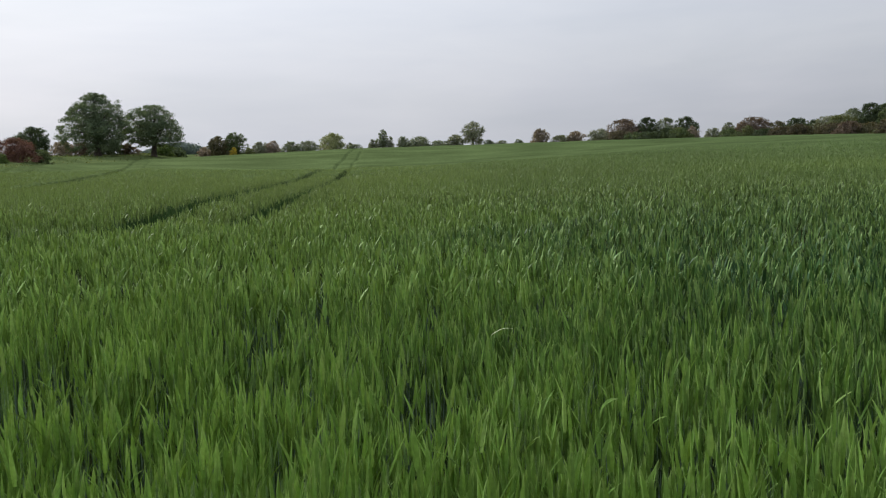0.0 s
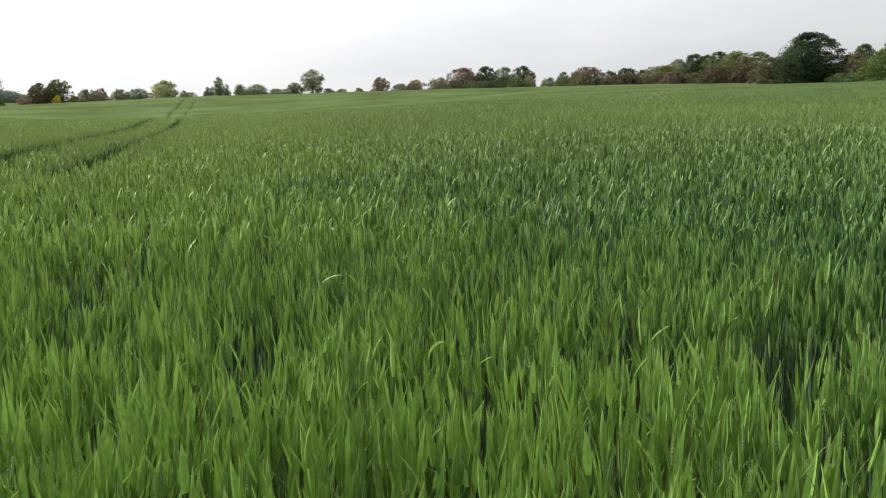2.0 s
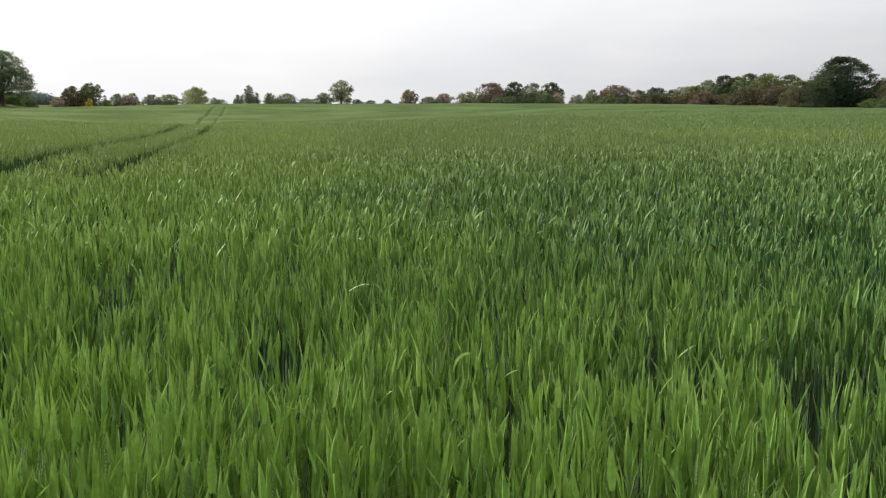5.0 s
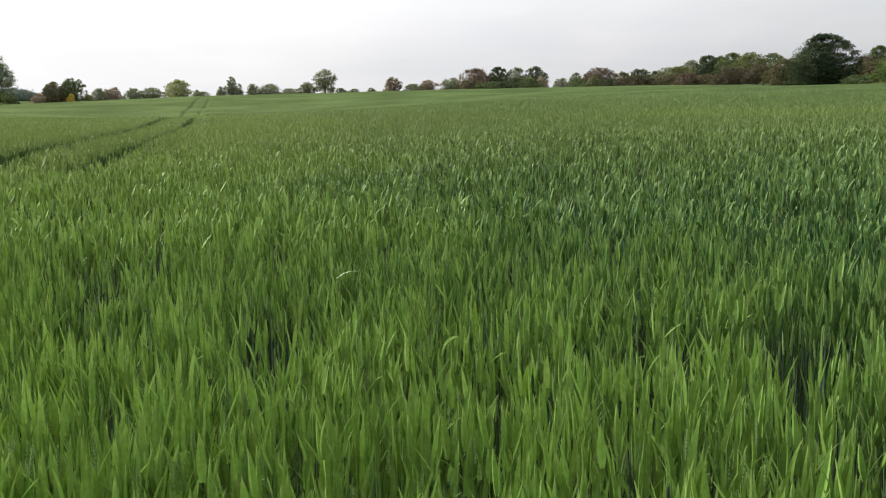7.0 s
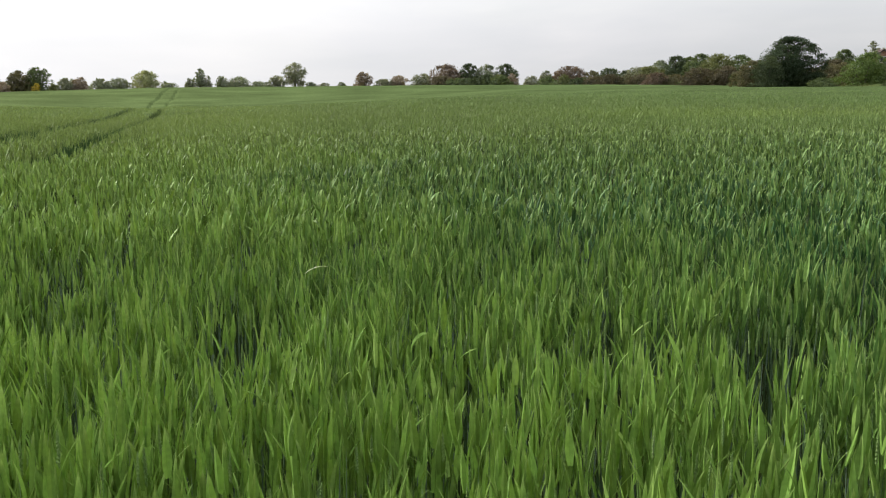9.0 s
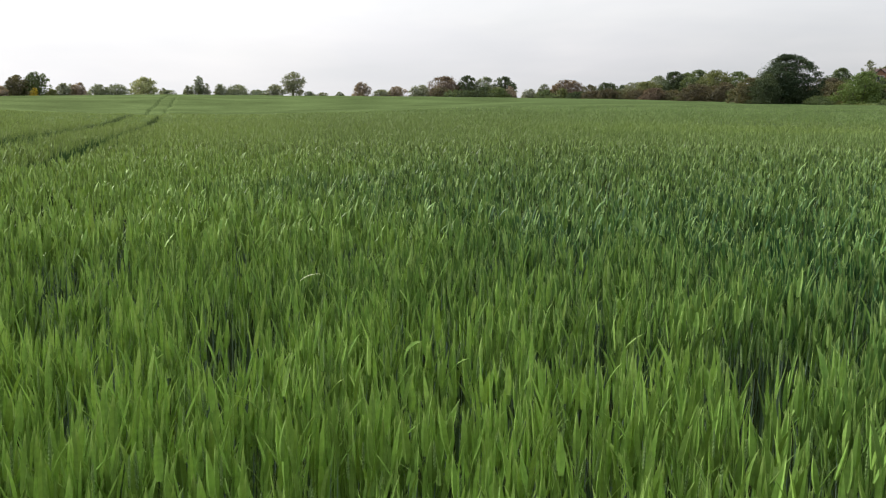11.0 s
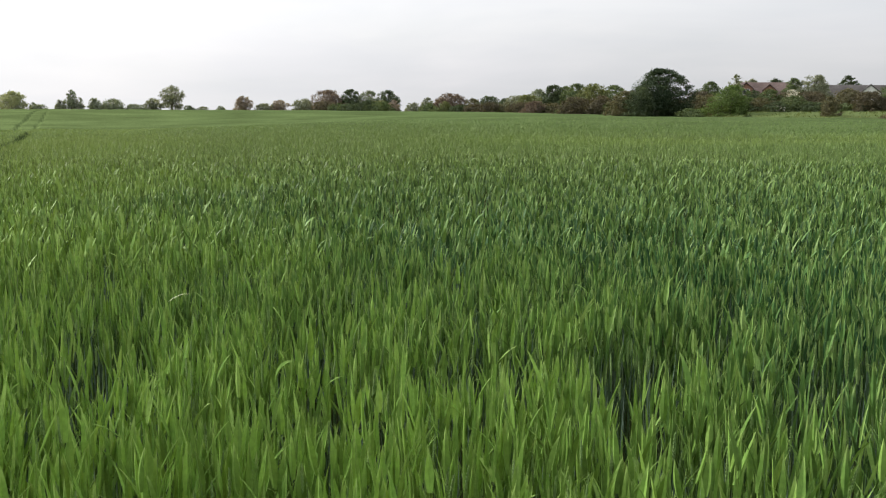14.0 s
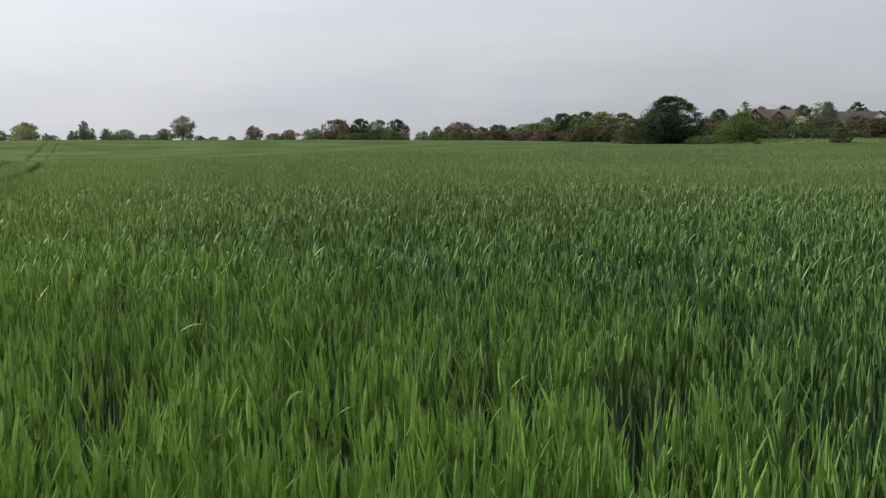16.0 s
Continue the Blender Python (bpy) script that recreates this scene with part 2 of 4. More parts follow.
BENT = leafy("pale_dry_leaf", [(0.0, (0.36, 0.42, 0.22)), (1.0, (0.45, 0.48, 0.27))], (0.4, 0.45, 0.25), (0.45, 0.5, 0.3), 9.0, 0.4, 0.6, 0.3)
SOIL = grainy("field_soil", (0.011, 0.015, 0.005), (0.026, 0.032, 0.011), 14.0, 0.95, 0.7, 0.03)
# the last value darkens the sheet to the right, in place of weaker light
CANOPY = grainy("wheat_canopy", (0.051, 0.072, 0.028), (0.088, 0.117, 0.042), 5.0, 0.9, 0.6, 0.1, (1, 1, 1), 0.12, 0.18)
ROUGH_GRASS = leafy("rough_grass", [(0.0, (0.074, 0.104, 0.032)), (0.6, (0.105, 0.140, 0.046)), (1.0, (0.19, 0.185, 0.09))], (0.072, 0.108, 0.034), (0.130, 0.145, 0.060), 0.2, 0.5, 0.8, 0.3, 0.1)
TURF = grainy("verge_turf", (0.046, 0.066, 0.024), (0.092, 0.114, 0.044), 1.5, 0.95, 0.8, 0.12)
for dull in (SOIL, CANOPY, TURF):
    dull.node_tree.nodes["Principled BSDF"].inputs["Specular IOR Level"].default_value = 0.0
BARK = grainy("bark", (0.03, 0.025, 0.02), (0.11, 0.09, 0.07), 9.0, 0.95, 0.8, 0.05, (1, 1, 0.25))


def foliage(name, dark, light, accent):
    return leafy(name, [(0.0, dark), (0.5, light), (0.92, light), (1.0, accent)], dark, light, 0.45, 0.55, 0.75, 0.30, 0.08)


OAK = foliage("oak_leaves", (0.060, 0.086, 0.050), (0.122, 0.158, 0.092), (0.178, 0.212, 0.128))
DARK_GREEN = foliage("dark_hedge_leaves", (0.034, 0.049, 0.026), (0.066, 0.087, 0.045), (0.100, 0.121, 0.064))
BUSH_GREEN = foliage("bush_leaves", (0.020, 0.034, 0.019), (0.046, 0.065, 0.035), (0.096, 0.119, 0.065))
MID_GREEN = foliage("hedge_leaves", (0.053, 0.077, 0.034), (0.097, 0.125, 0.056), (0.148, 0.171, 0.086))
LIGHT_GREEN = foliage("fresh_leaves", (0.051, 0.083, 0.025), (0.098, 0.140, 0.043), (0.144, 0.181, 0.068))
PALE_GREEN = foliage("willow_leaves", (0.180, 0.205, 0.105), (0.270, 0.290, 0.155), (0.340, 0.345, 0.200))
# grey leaves, lightened further for the haze over the crest
GREY_GREEN = foliage("grey_leaves", (0.105, 0.120, 0.085), (0.192, 0.205, 0.142), (0.283, 0.269, 0.212))
BROWN_GREEN = foliage("bronze_leaves", (0.062, 0.065, 0.035), (0.115, 0.105, 0.058), (0.173, 0.125, 0.086))
YELLOW_GREEN = foliage("yellowing_leaves", (0.075, 0.090, 0.037), (0.136, 0.151, 0.063), (0.200, 0.192, 0.089))
COPPER = foliage("copper_leaves", (0.082, 0.062, 0.050), (0.155, 0.118, 0.094), (0.220, 0.165, 0.130))
RED_COPPER = foliage("red_copper_leaves", (0.070, 0.038, 0.033), (0.145, 0.078, 0.062), (0.23, 0.11, 0.085))
# pinkish leaves, likewise raised a little for haze
PINKISH = foliage("pinkish_may_leaves", (0.144, 0.119, 0.095), (0.246, 0.199, 0.160), (0.382, 0.288, 0.240))
GORSE = foliage("gorse_flowers", (0.14, 0.13, 0.03), (0.34, 0.26, 0.03), (0.50, 0.38, 0.05))
BLOSSOM = foliage("white_blossom", (0.35, 0.33, 0.30), (0.6, 0.58, 0.54), (0.75, 0.72, 0.68))
# green of distant shrubs with haze mixed into the leaf colour
HAZED_GREEN = foliage("hazed_green_leaves", (0.100, 0.120, 0.080), (0.183, 0.209, 0.140), (0.264, 0.279, 0.200))
DULL_RED = foliage("dull_red_leaves", (0.048, 0.045, 0.029), (0.099, 0.086, 0.058), (0.145, 0.121, 0.083))
# the blue of distance haze is painted into these leaves
FAR_WOOD = foliage("hazed_wood_leaves", (0.085, 0.115, 0.115), (0.12, 0.155, 0.15), (0.14, 0.17, 0.16))


# ---------------------------------------------------------------- lie of the land
LAND_AZ = np.array([-180, -60, -42, -30, -20, -10, 5, 15, 20, 25, 40, 180.0])
LAND_RISE = np.array([1.3, 1.3, 1.37, 1.31, 1.66, 1.68, 1.16, 0.33, 0.06, 0.12, 0.1, 1.3])
LAND_EDGE = np.array([100, 100, 100, 108, 140, 170, 180, 140, 117, 90, 80, 100.0])


def polar(az, r):
    """Plan place at az degrees left of straight ahead and r metres off."""
    a = np.radians(az)
    return -np.sin(a) * r, np.cos(a) * r


def field_edge(az):
    return np.interp(az, LAND_AZ, LAND_EDGE)


# a shallow hollow crosses the field beyond a low brow: metres off, and depth below the even rise
HOLLOW_R = np.array([0, 20, 35, 45, 55, 63, 72, 82, 95, 105, 116, 128, 145, 180.0])
HOLLOW_Z = np.array([0, -0.05, -0.24, -0.36, -0.44, -0.56, -0.86, -1.20, -1.37, -1.22, -0.87, -0.36, -0.10, 0.0])


def ground_z(x, y):
    r, az = np.hypot(x, y), np.degrees(np.arctan2(-x, y))
    edge = field_edge(az)
    u = np.minimum(r / edge, 1.0)
    past = np.clip(r - edge, 0, 30) * np.interp(az, [-34, -31, 14, 17], [0.066, 0.0, 0.0, 0.044])
    deep = np.interp(az, [-40, -24, -14, -5, 1, 9, 17, 30], [0.0, 0.0, 0.25, 0.7, 1.0, 1.0, 0.35, 0.3])
    hollow = np.interp(r, HOLLOW_R, HOLLOW_Z) * deep * np.clip((edge - r) / 15, 0, 1)
    return np.interp(az, LAND_AZ, LAND_RISE) * u ** 1.3 + past + hollow


def hashed(i, j, seed):
    n = np.sin(i * 127.1 + j * 311.7 + seed * 74.7) * 43758.5453
    return n - np.floor(n)


def soft_noise(x, y, scale, seed=0):
    """Smooth value noise, 0 to 1, with cells of that size in metres."""
    x, y = x / scale, y / scale
    i, j = np.floor(x), np.floor(y)
    u, v = x - i, y - j
    u, v = u * u * (3 - 2 * u), v * v * (3 - 2 * v)
    a, b = hashed(i, j, seed), hashed(i + 1, j, seed)
    c, d = hashed(i, j + 1, seed), hashed(i + 1, j + 1, seed)
    return (a * (1 - u) + b * u) * (1 - v) + (c * (1 - u) + d * u) * v


# centre lines of the tramlines, pressed by tractor wheels
TRAMS = [
    [(-16, 12.4), (-9, 12.5), (-6.6, 12.6), (-5.0, 13.0), (-4.15, 14.0), (-3.95, 15.6), (-4.10, 19.5), (-4.35, 23.2), (-4.56, 27.5), (-4.86, 34.4), (-5.62, 46), (-7.6, 72), (-10.35, 104), (-10.8, 115), (-11.5, 128), (-14.2, 170)],
    [(-13.7, 29), (-14.1, 34), (-15.1, 40), (-16.6, 47), (-19.8, 60), (-24.5, 76), (-32.6, 104), (-35.6, 115), (-37, 121)],
    [(-22.0, 48), (-26.5, 58), (-36.5, 84), (-39, 94)],
    [(20.0, 88), (14.5, 100), (9.8, 112), (6.4, 124), (4.6, 140), (4.0, 165)],
]


def rounded_line(points, n=8):
    p = [Vector(q) for q in points]
    p = [p[0] * 2 - p[1]] + p + [p[-1] * 2 - p[-2]]
    out = []
    for k in range(1, len(p) - 2):
        for s in range(n):
            t = s / n
            out.append(0.5 * ((2 * p[k]) + (p[k + 1] - p[k - 1]) * t + (2 * p[k - 1] - 5 * p[k] + 4 * p[k + 1] - p[k + 2]) * t * t
                              + (3 * p[k] - p[k - 1] - 3 * p[k + 1] + p[k + 2]) * t ** 3))
    return out + [p[-2]]


def tram_distance(x, y, line):
    pts = rounded_line(line)
    best = np.full_like(x, 1e9)
    for a, b in zip(pts[:-1], pts[1:]):
        ex, ey = b.x - a.x, b.y - a.y
        t = np.clip(((x - a.x) * ex + (y - a.y) * ey) / (ex * ex + ey * ey), 0, 1)
        best = np.minimum(best, np.hypot(x - a.x - t * ex, y - a.y - t * ey))
    return best


HALF_GAUGE = 0.83


def wheel_track(x, y):
    """How deep in a wheel track each place lies, 0 to 1."""
    depth = np.zeros_like(x)
    half = np.interp(y, [13, 17, 22, 30, 40, 60, 110], [0.34, 0.30, 0.26, 0.23, 0.21, 0.21, 0.34])
    for line, share in zip(TRAMS, (1.0, 0.8, 0.6, 0.35)):
        share = share * np.interp(y, [60, 100], [1.0, 0.9])
        depth = np.maximum(depth, np.interp(y, [65, 95], [1.0, 0.22]) * np.clip((half * share - np.abs(tram_distance(x, y, line) - HALF_GAUGE)) / np.interp(y, [45, 90], [0.07, 0.26]), 0, 1) * np.minimum(1.0, share * 1.2))
    return depth


def thin_strip(x, y):
    """A strip of thinner, yellower crop that runs across the field's right side, 0 to 1."""
    return np.clip((x - 5) / 9, 0, 1) * np.clip((y - 22 - 0.08 * x) / 1.2, 0, 1) * np.clip((33 + 0.08 * x - y) / 5, 0, 1)


def crop_height(x, y):
    """Height of the wheat above the ground; it stands lower between the wheel tracks where they turn."""
    calm = 1 / (1 + (np.hypot(x, y) / 9) ** 2)
    h = 0.69 + calm * (0.07 * (soft_noise(x, y, 0.45, 1) - 0.5) + 0.10 * (soft_noise(x, y, 1.9, 2) - 0.5)) + 0.07 * (soft_noise(x, y, 7.0, 3) - 0.5)
    d = tram_distance(x, y, TRAMS[0])
    turn = np.clip((17.0 - y) / 4, 0, 1) * np.clip((y - 4) / 3, 0, 1)
    h -= np.clip((HALF_GAUGE + 0.1 + 0.5 * turn - d) / 0.2, 0, 1) * (0.08 + 0.15 * turn)
    h -= np.clip((1.1 - tram_distance(x, y, TRAMS[1])) / 0.3, 0, 1) * 0.10
    h -= 0.07 * thin_strip(x, y)
    # it stays shorter on the side where the wheels packed the headland
    middle = np.interp(y, [14, 20, 23, 34, 46, 72], [-3.95, -4.1, -4.35, -4.86, -5.62, -7.6])
    return h - 0.09 * np.clip((2.8 - d) / 1.2, 0, 1) * np.clip((x - middle - 0.7) / 0.3, 0, 1) * np.clip((56 - y) / 12, 0, 1)


# ---------------------------------------------------------------- mesh helpers
def mesh_object(name, verts, faces, mat, parent=None, label="", smooth=False, along=None):
    """One mesh object from arrays of points and of triangles or quads."""
    me = bpy.data.meshes.new(name)
    verts, faces = np.asarray(verts, np.float32), np.asarray(faces, np.int32)
    k = faces.shape[1]
    me.vertices.add(len(verts))
    me.vertices.foreach_set("co", verts.ravel())
    me.loops.add(faces.size)
    me.loops.foreach_set("vertex_index", faces.ravel())
    me.polygons.add(len(faces))
    me.polygons.foreach_set("loop_start", np.arange(0, faces.size, k, dtype=np.int32))
    me.polygons.foreach_set("use_smooth", np.full(len(faces), smooth))
    me.update(calc_edges=True)
    me.materials.append(mat)
    if along is not None:
        me.attributes.new("along", "FLOAT", "POINT").data.foreach_set("value", np.asarray(along, np.float32))
    ob = new(name, me)
    if parent:
        ob.parent = parent
    if label:
        tagged(ob, label)
    return ob


def part(name, bm, mat, parent, label=""):
    me = bpy.data.meshes.new(name)
    bm.to_mesh(me)
    bm.free()
    me.materials.append(mat)
    ob = new(name, me)
    ob.parent = parent
    if label:
        tagged(ob, label)
    return ob


def grid_faces(rows, cols, wrap=False):
    i, j = np.meshgrid(np.arange(rows - 1), np.arange(cols if wrap else cols - 1), indexing="ij")
    jn = (j + 1) % cols
    return np.stack([i * cols + j, i * cols + jn, (i + 1) * cols + jn, (i + 1) * cols + j], -1).reshape(-1, 4)


def ribbons(base, azim, start, end, length, width, segs, rise=0.35, crease=0.0, rng=None):
    """Pointed leaves as ribbons. base: roots; azim: way they lean; start, end: lean from upright at root and tip, all in radians.
    crease folds the blade into a shallow V."""
    n = len(base)
    s = np.linspace(0, 1, segs + 1)
    lean = start[:, None] + (end - start)[:, None] * s[None, :] ** 1.3
    step = length[:, None] / segs
    out = np.concatenate([np.zeros((n, 1)), np.cumsum(np.sin(0.5 * (lean[:, 1:] + lean[:, :-1])) * step, 1)], 1)
    up = np.concatenate([np.zeros((n, 1)), np.cumsum(np.cos(0.5 * (lean[:, 1:] + lean[:, :-1])) * step, 1)], 1)
    w = np.where(s < rise, 0.5 + 0.5 * (s / rise) ** 0.8, np.clip(1 - (np.maximum(s - rise, 0) / (1 - rise)) ** 1.75, 0, 1))
    half = 0.5 * width[:, None] * w[None, :]
    fx, fy = np.cos(azim)[:, None], np.sin(azim)[:, None]
    cx, cy, cz = base[:, 0, None] + fx * out, base[:, 1, None] + fy * out, base[:, 2, None] + up
    # the blade twists a little along its length
    twist = (rng.normal(0, 0.8, n)[:, None] if rng is not None else 0.0) * s[None, :]
    sx, sy, sz = -fy * np.cos(twist), fx * np.cos(twist), np.sin(twist)
    centre = np.stack([cx, cy, cz], -1)
    side = np.stack(np.broadcast_arrays(sx, sy, sz), -1) * half[..., None]
    if crease:
        nrm = np.stack([fx * np.cos(lean), fy * np.cos(lean), -np.sin(lean)], -1)
        keel = centre[:, :-1] + nrm[:, :-1] * (crease * half[:, :-1, None])
        rows = np.stack([centre[:, :-1] - side[:, :-1], keel, centre[:, :-1] + side[:, :-1]], 2)
        k = 3
    else:
        rows = np.stack([centre[:, :-1] - side[:, :-1], centre[:, :-1] + side[:, :-1]], 2)
        k = 2
    per = segs * k + 1
    verts = np.concatenate([rows.reshape(n, segs * k, 3), centre[:, -1:, :]], 1).reshape(-1, 3)
    tri = []
    for q in range(segs - 1):
        for c in range(k - 1):
            a, b = q * k + c, q * k + c + 1
            tri += [(a, b, b + k), (a, b + k, a + k)]
    for c in range(k - 1):
        tri.append(((segs - 1) * k + c, (segs - 1) * k + c + 1, segs * k))
    tri = np.array(tri)
    faces = (np.arange(n)[:, None, None] * per + tri[None]).reshape(-1, 3)
    return verts, faces, np.tile(np.append(np.repeat(s[:-1], k), 1.0), n)


def joined(pieces):
    off = np.cumsum([0] + [len(p[0]) for p in pieces[:-1]])
    return np.concatenate([p[0] for p in pieces]), np.concatenate([p[1] + k for p, k in zip(pieces, off)]), np.concatenate([p[2] for p in pieces])


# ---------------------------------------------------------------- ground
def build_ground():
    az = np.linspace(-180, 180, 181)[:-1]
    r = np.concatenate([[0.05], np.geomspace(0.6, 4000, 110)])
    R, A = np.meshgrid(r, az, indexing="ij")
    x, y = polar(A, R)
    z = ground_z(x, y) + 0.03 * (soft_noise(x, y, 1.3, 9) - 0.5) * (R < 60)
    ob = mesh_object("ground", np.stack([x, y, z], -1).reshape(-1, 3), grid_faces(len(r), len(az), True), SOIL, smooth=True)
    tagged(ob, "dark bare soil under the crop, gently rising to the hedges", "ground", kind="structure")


build_ground()


def build_verge():
    az = np.linspace(-180, 180, 241)[:-1]
    u = np.concatenate([[0, 0.6, 2, 5, 9, 14, 20, 28, 38], np.geomspace(52, 3500, 14)])
    U, A = np.meshgrid(u, az, indexing="ij")
    x, y = polar(A, field_edge(A) + U)
    z = ground_z(x, y) + 0.05 + np.where(U > 0.5, 0.10 * soft_noise(x, y, 2.2, 41) + 0.12 * soft_noise(x, y, 6.0, 42), 0.0) * (U < 60)
    ob = mesh_object("grass_verge", np.stack([x, y, z], -1).reshape(-1, 3), grid_faces(len(u), len(az), True), TURF, smooth=True)
    tagged(ob, "uneven strip of rough green grass round the field", "grass", kind="structure")
    rng = np.random.default_rng(43)
    pieces = []
    for left, right, deep, dens in ((-26.0, -46.0, 26, 10), (30.0, 13.0, 60, 3), (13.0, -26.0, 12, 3)):
        n = int(np.radians(left - right) * 130 * deep * dens)
        a = rng.uniform(right, left, n)
        r = field_edge(a) + rng.uniform(0.0, deep, n)
        px, py = polar(a, r)
        tuft = soft_noise(px, py, 1.6, 44)
        length = rng.uniform(0.15, 0.35, n) * (0.5 + 1.1 * tuft)
        base = np.stack([px, py, ground_z(px, py) + 0.04], -1)
        lean = np.abs(rng.normal(0.25, 0.2, n))
        pieces.append(ribbons(base, rng.uniform(-3.14, 3.14, n), lean, lean + 0.6, length, rng.uniform(0.05, 0.12, n), 2, 0.4))
    v, f, _ = joined(pieces)
    tagged(mesh_object("grass_tufts", v, f, ROUGH_GRASS), "tussocks of rough grass and dry stalks on the verge", "grass", kind="stuff")


build_verge()

# ---------------------------------------------------------------- wheat
wheat = tagged(new("wheat_crop"), "dense green winter wheat with upright flag leaves, ears just emerging", "wheat", kind="stuff")
VIEW_L, VIEW_R = 26.5, -44.5   # the sweep of the field that is seen


def scatter(r0, r1, per_m2, rng, left=VIEW_L, right=VIEW_R):
    span = np.radians(left - right)
    n = int(0.5 * span * (r1 * r1 - r0 * r0) * per_m2)
    r = np.sqrt(rng.uniform(r0 * r0, r1 * r1, n))
    az = rng.uniform(right, left, n)
    return polar(az, r) + (r,)


NEAR = (1.95, 2.75, -38.0, 20.0)   # metres off, and degrees left of straight ahead
near_plants = []
TILLERS = 4


def shoot_leaves(x, y, tall, rng, segs, crease, grow=1.0, shares=(1.0, 1.0, 0.8, 0.45)):
    """Leaves of upright shoots: the flag leaf, then those below it, on alternate sides."""
    facing = rng.uniform(-math.pi, math.pi, len(x))
    pieces = []
    for order, (drop, share) in enumerate(zip((0.0, 0.07, 0.15, 0.25), shares)):
        m = rng.random(len(x)) < share
        n = int(m.sum())
        if not n:
            continue
        top = tall[m] - drop + rng.normal(0, 0.022, n)
        length = (rng.uniform(0.10, 0.17, n) + 0.012 * order) / grow ** 0.4
        width = rng.uniform(0.0135, 0.025, n) * grow
        loose = 1.0 if segs > 3 else 1.5
        start = np.abs(rng.normal(0.09, 0.13 * loose, n)) + 0.03 * min(order, 2)
        end = start + rng.normal(0.10, 0.24 * loose, n)
        # some are young or rolled up, narrow and less upright
        thin = rng.random(n) < (0.25 if segs > 3 else 0.1)
        width = np.where(thin, width * 0.42, width)
        start = np.where(thin, start + np.abs(rng.normal(0.08, 0.16, n)), start)
        end = np.where(thin, start + rng.normal(0.2, 0.4, n), end)
        # here and there a leaf has bent over
        end = np.where(rng.random(n) < 0.003, rng.uniform(0.9, 1.9, n), end)
        azim = facing[m] + math.pi * order + rng.normal(0, 0.5, n)
        base = np.stack([x[m], y[m], top - length * np.cos(0.5 * (start + np.minimum(end, 1.2)))], -1)
        pieces.append(ribbons(base, azim, start, end, length, width, segs, 0.3 if segs > 2 else 0.45, crease, rng))
    return pieces


def build_near_plants():
    """Single wheat plants: tufts of tillers, each with three or four leaves and a stem."""
    rng = np.random.default_rng(17)
    kinds = []
    for k in range(18):
        x, y = rng.normal(0, 0.024, TILLERS), rng.normal(0, 0.024, TILLERS)
        tall = rng.normal(0, 0.034, TILLERS)
        pieces = shoot_leaves(x, y, tall, rng, 6, 0.6)
        lean = np.abs(rng.normal(0.02, 0.03, TILLERS))
        pieces.append(ribbons(np.stack([x, y, np.full(TILLERS, -0.74)], -1), rng.uniform(-3.14, 3.14, TILLERS), lean, lean, 0.62 + tall, rng.uniform(0.005, 0.008, TILLERS), 2, 0.2))
        v, f, s = joined(pieces)
        kinds.append(mesh_object("wheat_plant", v, f, WHEAT, wheat, along=s).data)
    firsts = [ob for ob in wheat.children if ob.name.startswith("wheat_plant")]
    for k, (x, y) in enumerate(near_plants):
        ob = firsts[k] if k < len(firsts) else new("wheat_plant", kinds[k % len(kinds)])
        ob.parent = wheat
        px, py = np.array([x]), np.array([y])
        high = ground_z(px, py) + crop_height(px, py) + tufted(px, py, 0.0, 1.0)
        ob.matrix_world = pose(x, y, float(high[0]), 0, 0, float(rng.uniform(0, 360)))


def tufted(x, y, rm, grow):
    """How much higher or lower a shoot stands among its neighbours."""
    return 0.15 / (1 + (rm / 9) ** 2) * (soft_noise(x, y, 0.15 * grow, 23) - 0.5)


